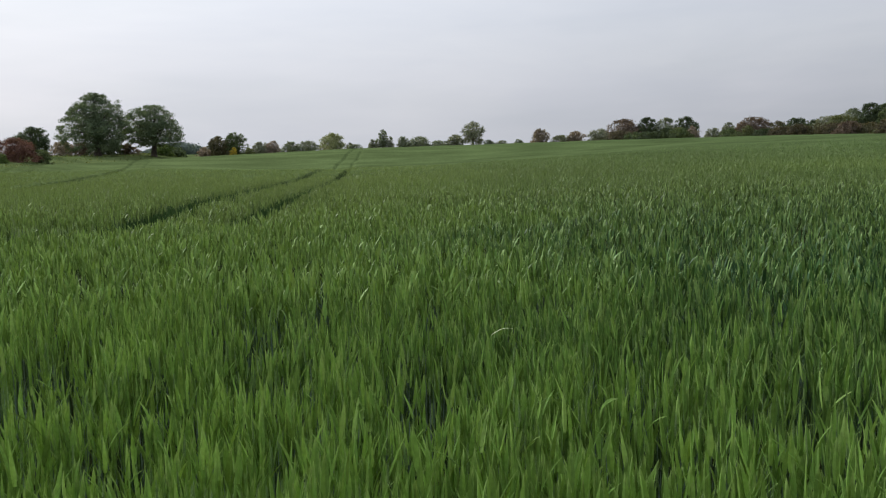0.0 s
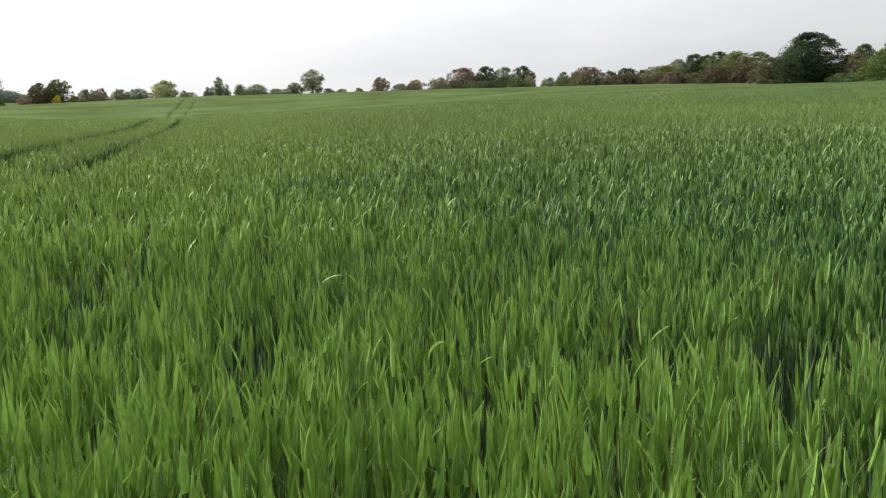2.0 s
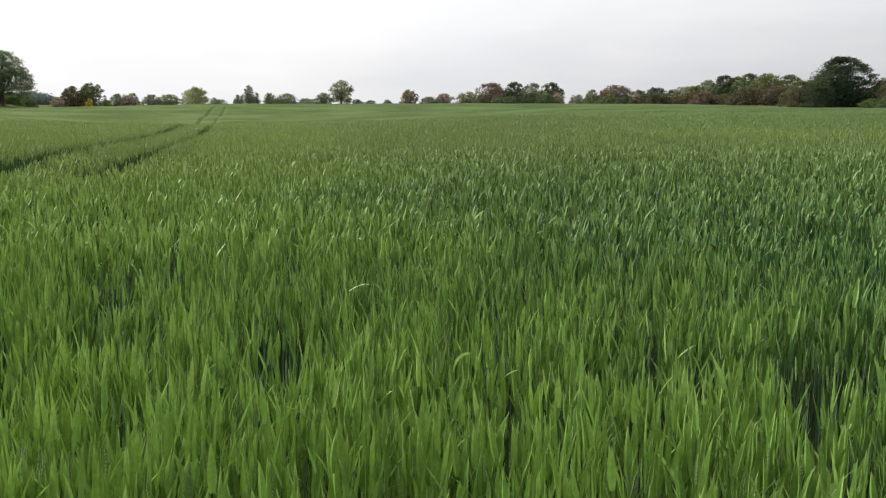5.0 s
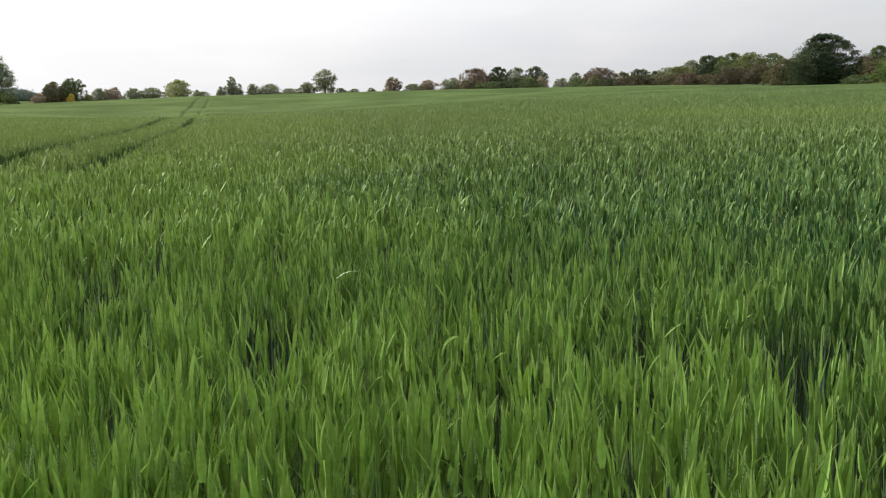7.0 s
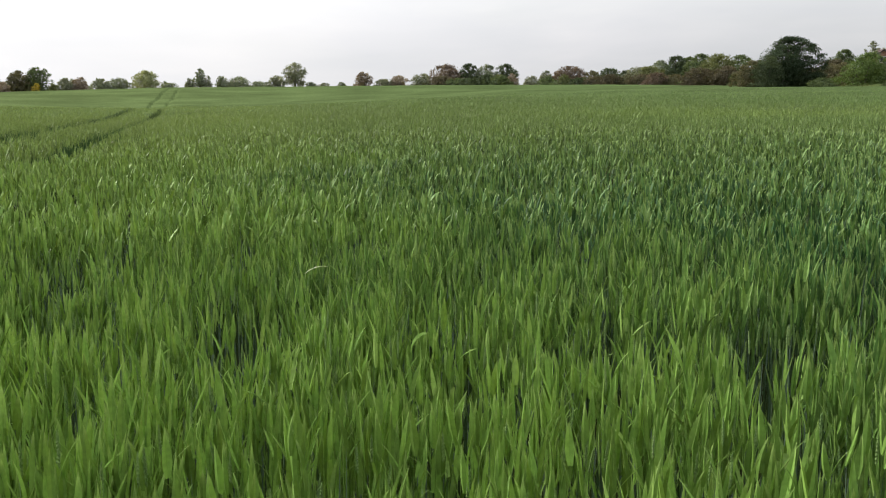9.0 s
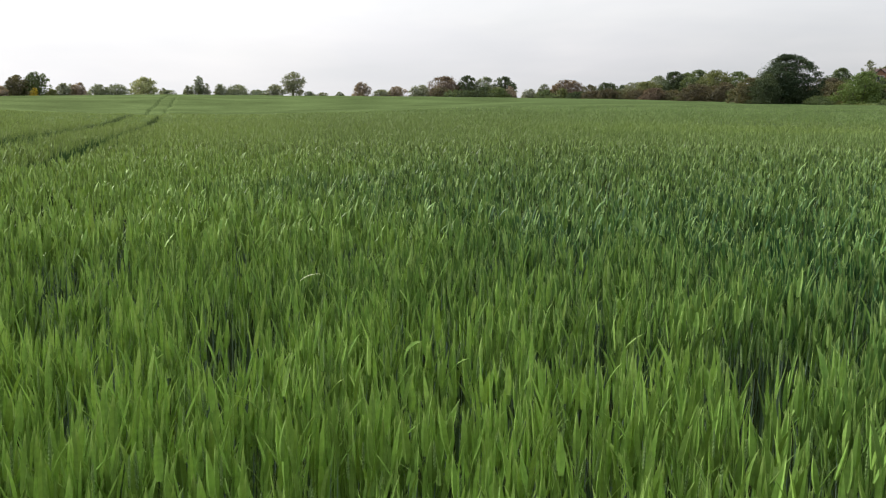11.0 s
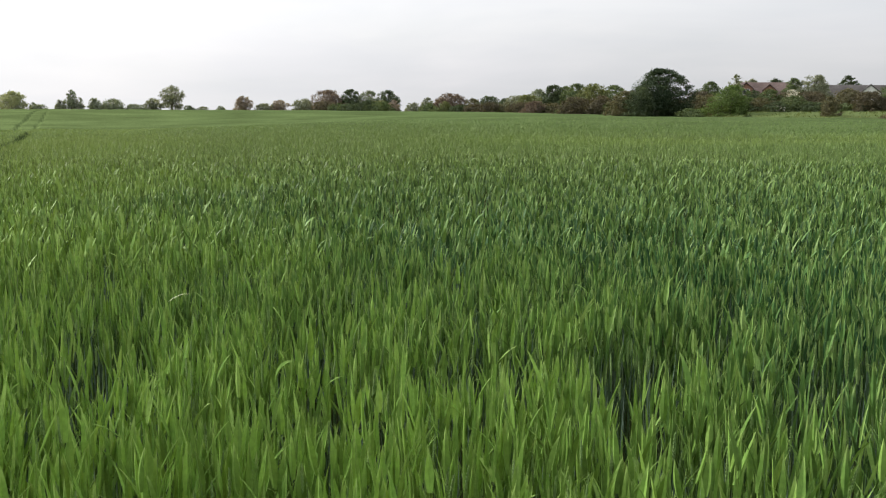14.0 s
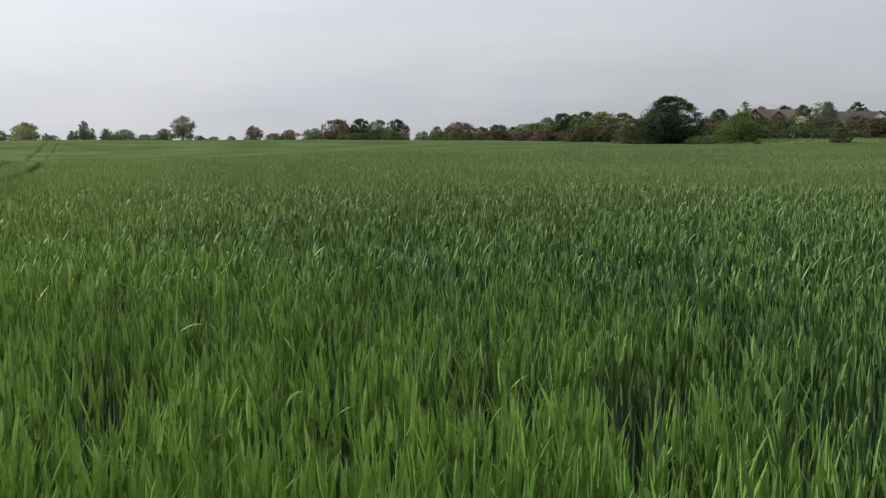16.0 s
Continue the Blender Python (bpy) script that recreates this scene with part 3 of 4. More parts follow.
def build_leaves():
    rng = np.random.default_rng(11)
    pieces = []
    edges = np.geomspace(1.5, 92, 27)
    for r0, r1 in zip(edges[:-1], edges[1:]):
        rm = math.sqrt(r0 * r1)
        shoots = 460 * min(1.0, (5.0 / rm) ** 0.60) * min(1.0, (32.0 / rm) ** 0.7)
        grow = min(1.9, (460 / shoots) ** 0.5)
        x, y, r = scatter(r0, r1, shoots / TILLERS, rng)
        gap = 0.55 * soft_noise(x, y, 0.38, 21) + 0.45 * soft_noise(x, y, 0.13, 22)
        keep = (gap > (0.415 if rm < 6 else 0.38 if rm < 12 else 0.30 if rm < 20 else 0.15)) & (r < field_edge(np.degrees(np.arctan2(-x, y))) - 1)
        # the nearest plants are pieces of their own
        az = np.degrees(np.arctan2(-x, y))
        own = keep & (r > NEAR[0]) & (r < NEAR[1]) & (az > NEAR[2]) & (az < NEAR[3])
        near_plants.extend(zip(x[own].tolist(), y[own].tolist()))
        keep &= ~own
        # each plant is a tuft of tillers
        x = np.repeat(x[keep], TILLERS)
        y = np.repeat(y[keep], TILLERS)
        x, y = x + rng.normal(0, 0.024 * grow, len(x)), y + rng.normal(0, 0.024 * grow, len(y))
        if rm > 9:
            pressed = wheel_track(x, y) > rng.uniform(0.3, 0.9, len(x))
            keep = ~pressed | (rng.random(len(x)) < 0.05)
            x, y, pressed = x[keep], y[keep], pressed[keep]
        else:
            pressed = np.zeros(len(x))
        tall = ground_z(x, y) + crop_height(x, y) + tufted(x, y, rm, max(1, grow)) + rng.normal(0, 0.034, len(x)) - pressed * rng.uniform(0.25, 0.4, len(x))
        segs = 5 if rm < 4.2 else 4 if rm < 6.5 else 3 if rm < 12 else 2 if rm < 19 else 1
        shares = (1.0, 1.0, 0.8, 0.4) if rm < 5 else (1.0, 1.0, 0.6) if rm < 9 else (1.0, 0.9, 0.3) if rm < 17 else (1.0, 0.85) if rm < 35 else (1.0, 0.2)
        pieces += shoot_leaves(x, y, tall, rng, segs, 0.6 if rm < 6.5 else 0.0, grow ** 0.7, shares)
    # the crop beside and behind the camera, out of the view
    for r0, r1, dens, segs in ((0.34, 1.5, 460, 3), (1.5, 3.5, 420, 3), (3.5, 8.5, 210, 2), (8.5, 18.0, 55, 1)):
        left, right = (180, -180) if r1 < 1.6 else (360 + VIEW_R, VIEW_L)
        x, y, r = scatter(r0, r1, dens, rng, left, right)
        n = len(x)
        length = rng.uniform(0.14, 0.28, n)
        start = np.abs(rng.normal(0.13, 0.13, n))
        base = np.stack([x, y, ground_z(x, y) + crop_height(x, y) - rng.uniform(0, 0.2, n) - length], -1)
        pieces.append(ribbons(base, rng.uniform(-3.14, 3.14, n), start, start + np.abs(rng.normal(0.1, 0.25, n)), length,
                              rng.uniform(0.016, 0.028, n) * (1 if r1 < 5 else 1.5 if r1 < 9 else 2.4), segs, 0.35, 0.0, rng))
    v, f, s = joined(pieces)
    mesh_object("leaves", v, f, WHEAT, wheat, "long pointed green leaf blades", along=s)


def build_stems():
    rng = np.random.default_rng(12)
    x, y, r = scatter(1.5, 9.0, 330, rng)
    # farther off they show only in the sides of the wheel tracks, in a shade-darkened colour
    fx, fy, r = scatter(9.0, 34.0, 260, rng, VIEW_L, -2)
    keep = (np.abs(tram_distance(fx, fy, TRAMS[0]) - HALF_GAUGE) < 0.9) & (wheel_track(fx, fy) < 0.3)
    for x, y, mat, words in ((x, y, WHEAT_STEM, "grey-green waxy stems and leaf sheaths"), (fx[keep], fy[keep], TRACK_STEM, "green stems and low leaves along the wheel tracks, coloured as if in shade")):
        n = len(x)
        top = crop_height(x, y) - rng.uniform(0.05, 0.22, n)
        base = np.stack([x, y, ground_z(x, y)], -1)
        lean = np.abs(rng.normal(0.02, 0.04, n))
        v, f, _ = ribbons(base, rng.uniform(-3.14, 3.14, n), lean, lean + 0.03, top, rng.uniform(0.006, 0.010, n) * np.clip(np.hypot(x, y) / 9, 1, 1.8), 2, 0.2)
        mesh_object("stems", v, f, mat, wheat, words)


def build_ears():
    """Ears of two rows of plump spikelets, set alternately along the stalk."""
    rng = np.random.default_rng(13)
    x, y, r = scatter(1.7, 5.6, 46, rng)
    n = len(x)
    top = ground_z(x, y) + crop_height(x, y) + rng.uniform(-0.10, 0.02, n)
    length = rng.uniform(0.065, 0.095, n)
    ball = np.array([(0, 0, -1), (1, 0, 0), (0, 1, 0), (-1, 0, 0), (0, -1, 0), (0.25, 0, 1.0)], float)
    tri = np.array([(0, 2, 1), (0, 3, 2), (0, 4, 3), (0, 1, 4), (5, 1, 2), (5, 2, 3), (5, 3, 4), (5, 4, 1)])
    proto, faces = [], []
    count = 15
    for k in range(count):
        t = (k + 0.5) / count
        plump = 0.55 + 0.45 * math.sin(math.pi * min(1.0, 0.15 + 0.85 * t))
        side = 1 if k % 2 else -1
        proto.append(ball * np.array([side * 0.0034 * plump, 0.0042 * plump, 0.10]) + np.array([side * 0.0018 * plump, 0, t]))
        faces.append(tri[:, ::side] + 6 * k)
    proto, f1 = np.concatenate(proto), np.concatenate(faces)
    spin, lean, way = rng.uniform(0, 6.28, n), np.abs(rng.normal(0, 0.1, n)), rng.uniform(0, 6.28, n)
    v = np.repeat(proto[None], n, 0)
    c, s = np.cos(spin)[:, None], np.sin(spin)[:, None]
    z = v[..., 2] * length[:, None]
    vx = v[..., 0] * c - v[..., 1] * s + z * (lean * np.cos(way))[:, None] + x[:, None]
    vy = v[..., 0] * s + v[..., 1] * c + z * (lean * np.sin(way))[:, None] + y[:, None]
    vz = z + (top - length)[:, None]
    faces = (np.arange(n)[:, None, None] * len(proto) + f1[None]).reshape(-1, 3)
    mesh_object("ears", np.stack([vx, vy, vz], -1).reshape(-1, 3), faces, WHEAT_EAR, wheat, "pale green ears just out of the sheath")


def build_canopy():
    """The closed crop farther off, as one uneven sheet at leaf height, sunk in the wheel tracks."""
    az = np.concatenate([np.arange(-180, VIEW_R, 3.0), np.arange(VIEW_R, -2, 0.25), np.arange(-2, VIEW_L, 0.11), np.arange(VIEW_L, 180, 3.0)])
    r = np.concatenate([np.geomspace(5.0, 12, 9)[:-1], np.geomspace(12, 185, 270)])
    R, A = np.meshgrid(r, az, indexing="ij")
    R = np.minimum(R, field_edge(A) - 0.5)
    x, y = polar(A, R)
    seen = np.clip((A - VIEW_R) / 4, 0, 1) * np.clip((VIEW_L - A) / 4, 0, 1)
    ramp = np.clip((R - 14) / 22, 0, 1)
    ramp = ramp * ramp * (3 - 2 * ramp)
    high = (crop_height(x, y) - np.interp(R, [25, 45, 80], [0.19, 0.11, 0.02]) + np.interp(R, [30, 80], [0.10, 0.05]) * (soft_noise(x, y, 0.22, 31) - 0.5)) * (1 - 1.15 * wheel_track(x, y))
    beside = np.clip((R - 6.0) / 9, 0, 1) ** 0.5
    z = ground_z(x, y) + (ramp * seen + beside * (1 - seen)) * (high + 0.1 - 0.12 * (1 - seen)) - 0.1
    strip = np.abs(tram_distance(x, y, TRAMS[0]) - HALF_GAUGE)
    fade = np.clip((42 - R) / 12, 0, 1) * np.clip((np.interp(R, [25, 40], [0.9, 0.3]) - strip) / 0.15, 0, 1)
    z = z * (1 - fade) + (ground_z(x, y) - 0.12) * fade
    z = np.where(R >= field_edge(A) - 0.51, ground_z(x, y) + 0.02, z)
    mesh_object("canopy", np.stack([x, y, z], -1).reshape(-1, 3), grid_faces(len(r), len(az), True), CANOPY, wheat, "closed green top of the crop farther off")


build_leaves()
build_near_plants()
build_stems()
build_ears()
build_canopy()


def build_bent_leaf():
    rng = np.random.default_rng(5)
    x, y = polar(np.array([-3.6]), np.array([4.32]))
    base = np.stack([x - 0.06, y, np.array([0.70])], -1)
    v, f, _ = ribbons(base, np.array([0.1]), np.array([0.9]), np.array([2.0]), np.array([0.12]), np.array([0.011]), 9, 0.3, 0.2)
    mesh_object("pale_leaf", v, f, BENT, wheat, "single pale leaf bent over above the crop")


build_bent_leaf()


# ---------------------------------------------------------------- trees and shrubs
def tube(points, radii, sides=7):
    """A tapered limb along points."""
    vs, n = [], len(points)
    for k in range(n):
        d = (points[min(k + 1, n - 1)] - points[max(k - 1, 0)]).normalized()
        u = d.cross(Vector((0.3, 1, 0.2))).normalized()
        w = d.cross(u)
        for s in range(sides):
            a = 2 * math.pi * s / sides
            vs.append(points[k] + (u * math.cos(a) + w * math.sin(a)) * radii[k])
    vs.append(points[-1] + (points[-1] - points[-2]).normalized() * radii[-1])
    faces = []
    for k in range(n - 1):
        for s in range(sides):
            a, b = k * sides + s, k * sides + (s + 1) % sides
            faces += [(a, b, b + sides), (a, b + sides, a + sides)]
    for s in range(sides):
        faces.append(((n - 1) * sides + s, (n - 1) * sides + (s + 1) % sides, n * sides))
    return np.array([tuple(v) for v in vs]), np.array(faces)


def leaf_cloud(lobes, size, count, rng, fill=0.35):
    """Many small folded leaves spread through lobes (centre, radii), mostly near their skins."""
    vol = np.array([a[1][0] * a[1][1] + a[1][0] * a[1][2] for a in lobes])
    pick = rng.choice(len(lobes), count, p=vol / vol.sum())
    c = np.array([a[0] for a in lobes])[pick]
    rad = np.array([a[1] for a in lobes])[pick]
    d = rng.normal(size=(count, 3))
    d /= np.linalg.norm(d, axis=1, keepdims=True)
    far = np.where(rng.random(count) < fill, rng.uniform(0.2, 1.0, count), rng.uniform(0.75, 1.02, count))
    # clumps: the skin is dimpled
    lump = 0.5 + 0.5 * np.sin(d[:, 0] * 5 + pick * 1.7) * np.sin(d[:, 1] * 6 + pick) * np.sin(d[:, 2] * 5 + pick * 0.6)
    # a few twigs stand out past the rest
    far = np.where((rng.random(count) < 0.05) & (rad[:, 0] < 1.6 * np.median(rad[:, 0])), rng.uniform(1.0, 1.4, count), far)
    p = c + d * rad * (far * (0.85 + 0.25 * lump))[:, None]
    nrm = d * 1.0 + rng.normal(size=(count, 3)) * 0.34 + np.array([0, 0, 0.25])
    nrm /= np.linalg.norm(nrm, axis=1, keepdims=True)
    t = np.cross(nrm, rng.normal(size=(count, 3)))
    t /= np.linalg.norm(t, axis=1, keepdims=True)
    b = np.cross(nrm, t)
    s = size * rng.uniform(0.6, 1.4, count)[:, None]
    q = np.stack([p - t * s, p - b * s * 0.55 + nrm * s * 0.15, p + t * s, p + b * s * 0.55 + nrm * s * 0.15], 1).reshape(-1, 3)
    i = np.arange(count)[:, None] * 4
    f = np.concatenate([i + np.array([[0, 1, 2]]), i + np.array([[0, 2, 3]])], 0)
    return q, f


def plant(name, label, category, az, dist, width, top, mat, base=None, shape="bush", seed=1, detail=1.0, group="", airy=0.0, depth=1.0, clear=0.06, leaf=1.1, clump=0.16, flatten=0.62, peak=1.7, core=0.80, skew=0.0):
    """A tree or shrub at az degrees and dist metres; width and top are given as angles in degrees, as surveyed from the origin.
    Its foot stands on the ground there."""
    rng = np.random.default_rng(seed)
    x, y = polar(az, dist)
    foot = float(ground_z(np.array(x), np.array(y)))
    high = (1.53 + dist * math.tan(radians(top)) - foot) * 0.97
    wide = dist * math.tan(radians(width)) * (1.25 if shape == "bush" else 1.12)
    thing = tagged(new(name), label, category, group)
    thing.matrix_world = pose(float(x), float(y), foot, 0, 0, az)
    half = wide / 2
    lobes = []
    # clumps of leaves over a domed envelope, broadest low down
    low = clear * high if shape == "tree" else 0.0
    broad = low + (0.30 if shape == "tree" else 0.22) * (high - low)
    skirt = (0.72 if clear > 0.07 else 0.9) if shape == "tree" else 1.0
    number = int((230 if half > 3 else 120) * (1 - 0.45 * airy))
    clump *= 1.0 if half > 3 else 1.25
    sway = rng.uniform(0, 6.28, 3)
    for k in range(number):
        a = rng.uniform(0, 2 * math.pi)
        z = low + (high - low) * rng.uniform(0.02, 1.0) ** (1.05 if shape == "tree" else 1.25)
        if z > broad:
            w = math.sqrt(max(0.0, 1 - ((z - broad) / (high - broad)) ** (peak if shape == "tree" else 2.0)))
        else:
            w = skirt + (1 - skirt) * (z - low) / (broad - low)
        w *= 1 + 0.20 * math.sin(a + sway[0]) * math.cos(4.2 * z / high + sway[1]) + 0.10 * math.sin(3 * a + sway[2] + 3 * z / high) + rng.uniform(-0.1, 0.1)
        q = clump * half * rng.uniform(0.6, 1.25)
        reach = max(0.0, half * w - q * 0.7) * (1.0 if k % 5 else rng.uniform(0.3, 0.9))
        flat = flatten * min(1.0, high / half)
        lobes.append(((math.cos(a) * reach + skew * half * (z / high - 0.4), math.sin(a) * reach * depth, min(z, high - q * flat * rng.uniform(0.5, 1.4))), (q, q, q * flat)))
    core -= 0.3 * airy
    for k in range(4):
        lobes.append(((0, 0, low + (high - low) * 0.45), (half * core, half * core * depth, (high - low) * core * 0.56)))
    size = 0.00076 * dist
    area = wide * high
    count = int(min(30000, max(350, detail * 3.5 * area / (size * size) * (1 - airy))))
    v, f = leaf_cloud(lobes, size * leaf, count, rng, 0.6)
    # leaves near the ground stay above it
    v[:, 2] = np.maximum(v[:, 2], 0.03)
    mesh_object("crown", v, f, mat, thing)
    girth = 0.035 * high + 0.03 * half
    if shape == "bush":
        for k in range(5):
            a = 2 * math.pi * k / 5 + rng.uniform(-0.4, 0.4)
            tip = Vector((math.cos(a) * half * 0.5, math.sin(a) * half * 0.5, high * rng.uniform(0.55, 0.8)))
            foot_at = Vector((math.cos(a) * half * 0.12, math.sin(a) * half * 0.12, -0.05))
            mid = (tip + foot_at) / 2 + Vector((rng.uniform(-0.1, 0.1) * half, rng.uniform(-0.1, 0.1) * half, 0))
            tv, tf = tube([foot_at, mid, tip], [girth * 0.5, girth * 0.36, girth * 0.12], 5)
            mesh_object("stem", tv, tf, BARK, thing, "dark woody stem")
    else:
        bend = Vector((rng.uniform(-0.05, 0.05) * half, 0, 0))
        tv, tf = tube([Vector((0, 0, -0.1)), Vector((0, 0, high * 0.08)), bend + Vector((0, 0, high * 0.35)), bend * 2 + Vector((0, 0, high * 0.9))],
                      [girth * 1.5, girth, girth * 0.75, girth * 0.15], 9)
        trunk = mesh_object("trunk", tv, tf, BARK, thing, "dark ridged trunk")
        for c, q in lobes[:9]:
            root = bend + Vector((0, 0, high * rng.uniform(0.2, 0.45)))
            tip = Vector(c)
            mid = root.lerp(tip, 0.5) + Vector((0, 0, high * 0.04))
            tv, tf = tube([root, mid, tip], [girth * 0.42, girth * 0.28, girth * 0.08], 5)
            mesh_object("limb", tv, tf, BARK, trunk)
    return thing


def hedge(az, dist, width, top, mat, look_words, seed, **more):
    return plant("hedge_shrub", look_words, "shrub", az, dist, width, top, mat, seed=seed, group="shrubs along the field edge", **more)


# the oaks and shrubs on the bank at the field's left end
plant("oak_tree", "broad round oak in full dark green leaf on the field bank", "tree", 19.5, 150, 3.45, 3.58, OAK, shape="tree", seed=3, detail=1.2, leaf=1.0, clear=0.08, clump=0.13, flatten=0.7, peak=1.45)
plant("oak_tree", "spreading oak with bare trunk and flat crown on the bank", "tree", 16.5, 155, 3.2, 2.9, OAK, shape="tree", seed=8, detail=0.9, leaf=1.05, clear=0.20, clump=0.20, flatten=0.36, peak=1.6, skew=0.12)
plant("hedge_tree", "dark green dome-shaped tree behind a copper shrub", "tree", 22.8, 136, 1.95, 1.68, DARK_GREEN, shape="tree", seed=5)
hedge(23.7, 116, 2.1, 1.12, RED_COPPER, "copper-red leafy shrub at the end of the field", 21)
hedge(24.6, 110, 0.9, 0.3, LIGHT_GREEN, "low fresh green shrub beside a copper shrub", 22)
hedge(22.4, 118, 0.9, 0.45, MID_GREEN, "low green shrub on the grassy bank", 23)
hedge(21.4, 160, 1.2, 0.85, PINKISH, "pinkish brown shrub beside the big oak", 24)
hedge(20.3, 162, 1.3, 0.80, COPPER, "dull reddish shrub behind the big oak", 25)
hedge(19.0, 158, 1.8, 0.9, DARK_GREEN, "dark shrub under the big oak", 26)
hedge(17.9, 158, 0.9, 0.66, COPPER, "reddish shrub between the two oaks", 27)
hedge(16.0, 165, 1.1, 0.62, LIGHT_GREEN, "light green shrub beside an oak trunk", 28)
hedge(15.2, 168, 0.8, 0.40, MID_GREEN, "low green shrub by the oak", 29)
# the hedge on the far crest
hedge(13.75, 180, 0.7, 0.38, PINKISH, "small pinkish shrub on the crest", 31)
hedge(12.95, 182, 1.2, 1.0, BROWN_GREEN, "bronze-green shrub on the crest", 32)
hedge(12.0, 183, 1.25, 1.22, MID_GREEN, "rounded green shrub on the crest", 33)
plant("gorse_bush", "low gorse in yellow flower in front of green shrubs", "shrub", 12.1, 177, 0.42, 0.32, GORSE, seed=34, airy=0.3)
plant("gorse_bush", "low gorse in yellow flower on the crest", "shrub", 11.2, 178, 0.5, 0.28, YELLOW_GREEN, seed=35)
hedge(10.6, 184, 0.9, 0.62, GREY_GREEN, "greyish green shrub on the crest", 36)
hedge(9.85, 184, 0.8, 0.70, PINKISH, "pinkish brown shrub on the crest", 37)
hedge(8.75, 186, 1.05, 0.60, HAZED_GREEN, "green shrub on the crest", 38)
hedge(7.8, 186, 1.1, 0.62, HAZED_GREEN, "muted green shrub on the crest", 39)
plant("willow_tree", "pale yellow-green rounded willow on the crest", "tree", 6.38, 188, 1.5, 1.06, PALE_GREEN, shape="tree", seed=40)
hedge(5.1, 190, 0.9, 0.36, HAZED_GREEN, "low scrub on the crest beside the wheel tracks", 41)
hedge(5.35, 191, 0.4, 0.46, HAZED_GREEN, "thin grey-green shrub on the crest", 42)
hedge(3.95, 190, 0.65, 0.64, GREY_GREEN, "grey-green shrub beside a pointed tree", 43)
plant("pointed_tree", "narrow pointed tree with open branches on the crest", "tree", 3.42, 190, 0.66, 1.2, HAZED_GREEN, shape="tree", seed=44, airy=0.25)
hedge(3.0, 190, 0.5, 0.78, GREY_GREEN, "grey-green shrub beside a pointed tree", 45, airy=0.3)
hedge(2.22, 190, 0.65, 0.78, HAZED_GREEN, "muted green shrub on the crest", 46)
hedge(1.35, 190, 1.35, 0.74, HAZED_GREEN, "spreading grey-green shrub on the crest", 47)
hedge(0.1, 190, 1.1, 0.48, HAZED_GREEN, "low green shrub on the crest", 48)
hedge(-0.85, 190, 0.85, 0.84, GREY_GREEN, "grey-green shrub beside a round tree", 49)
plant("round_tree", "round grey-green tree with an airy crown on the crest", "tree", -1.9, 189, 1.6, 1.56, GREY_GREEN, shape="tree", seed=50, airy=0.45, clear=0.12)
hedge(-2.85, 188, 0.6, 0.45, HAZED_GREEN, "low green shrub on the crest", 51)
hedge(-3.65, 188, 0.65, 0.40, GREY_GREEN, "low grey-green shrub on the crest", 52)
hedge(-4.6, 187, 0.5, 0.44, HAZED_GREEN, "low muted green shrub on the crest", 53)
plant("red_tree", "small rounded tree with reddish leaves standing alone on the crest", "tree", -5.8, 186, 1.0, 1.05, PINKISH, shape="tree", seed=54)
hedge(-7.1, 184, 1.0, 0.66, GREY_GREEN, "grey-green shrub on the crest", 55)
hedge(-7.9, 184, 1.0, 0.84, PINKISH, "pinkish may shrub on the crest", 56)
hedge(-9.37, 182, 1.3, 0.97, GREY_GREEN, "pale greyish shrub on the crest", 57)
hedge(-10.8, 180, 1.8, 1.51, COPPER, "tall reddish brown shrub in a clump", 58)
hedge(-12.05, 180, 1.25, 1.57, DARK_GREEN, "tall dark green shrub in a clump", 59)
plant("hedge_tree", "open green tree in a clump of shrubs", "tree", -13.1, 180, 1.3, 1.52, HAZED_GREEN, shape="tree", seed=60, airy=0.3)
plant("hedge_tree", "green tree at the end of a clump of shrubs", "tree", -14.2, 178, 1.4, 1.55, DARK_GREEN, shape="tree", seed=61, airy=0.2)
hedge(-13.6, 174, 1.2, 0.95, YELLOW_GREEN, "yellow-green shrub before taller ones", 62)
hedge(-14.55, 173, 0.6, 0.98, PINKISH, "pale shrub in faded blossom", 63)
# the hedge coming nearer along the field's right side
hedge(-15.75, 165, 0.9, 0.84, GREY_GREEN, "grey-green shrub in the hedge", 64)
plant("hedge_tree", "small open grey-green tree in the hedge", "tree", -16.57, 163, 0.85, 1.13, GREY_GREEN, shape="tree", seed=65, airy=0.2)
hedge(-17.9, 160, 1.75, 1.43, COPPER, "dark reddish brown shrub in the hedge", 66)
hedge(-17.6, 157, 0.7, 0.95, YELLOW_GREEN, "yellow-green shrub before a reddish one", 67)
hedge(-19.2, 158, 1.1, 1.15, BROWN_GREEN, "bronze-green shrub in the hedge", 68)
hedge(-20.15, 155, 1.3, 1.32, DARK_GREEN, "dark green shrub in the hedge", 69)
hedge(-21.2, 152, 1.3, 1.18, DARK_GREEN, "dark green shrub in the hedge", 70)
hedge(-22.4, 148, 1.7, 1.40, YELLOW_GREEN, "yellow-green shrub in the hedge", 71)
hedge(-22.8, 143, 1.3, 1.05, COPPER, "reddish brown shrub before the hedge", 72)
plant("hedge_tree", "dense dark green domed tree in the hedge", "tree", -23.9, 150, 1.7, 2.0, DARK_GREEN, shape="tree", seed=73)
plant("hedge_tree", "yellow-green domed tree in the hedge", "tree", -25.3, 146, 1.7, 2.1, MID_GREEN, shape="tree", seed=74)
hedge(-26.3, 142, 1.9, 2.12, YELLOW_GREEN, "tall yellow-green shrub in the hedge", 75)
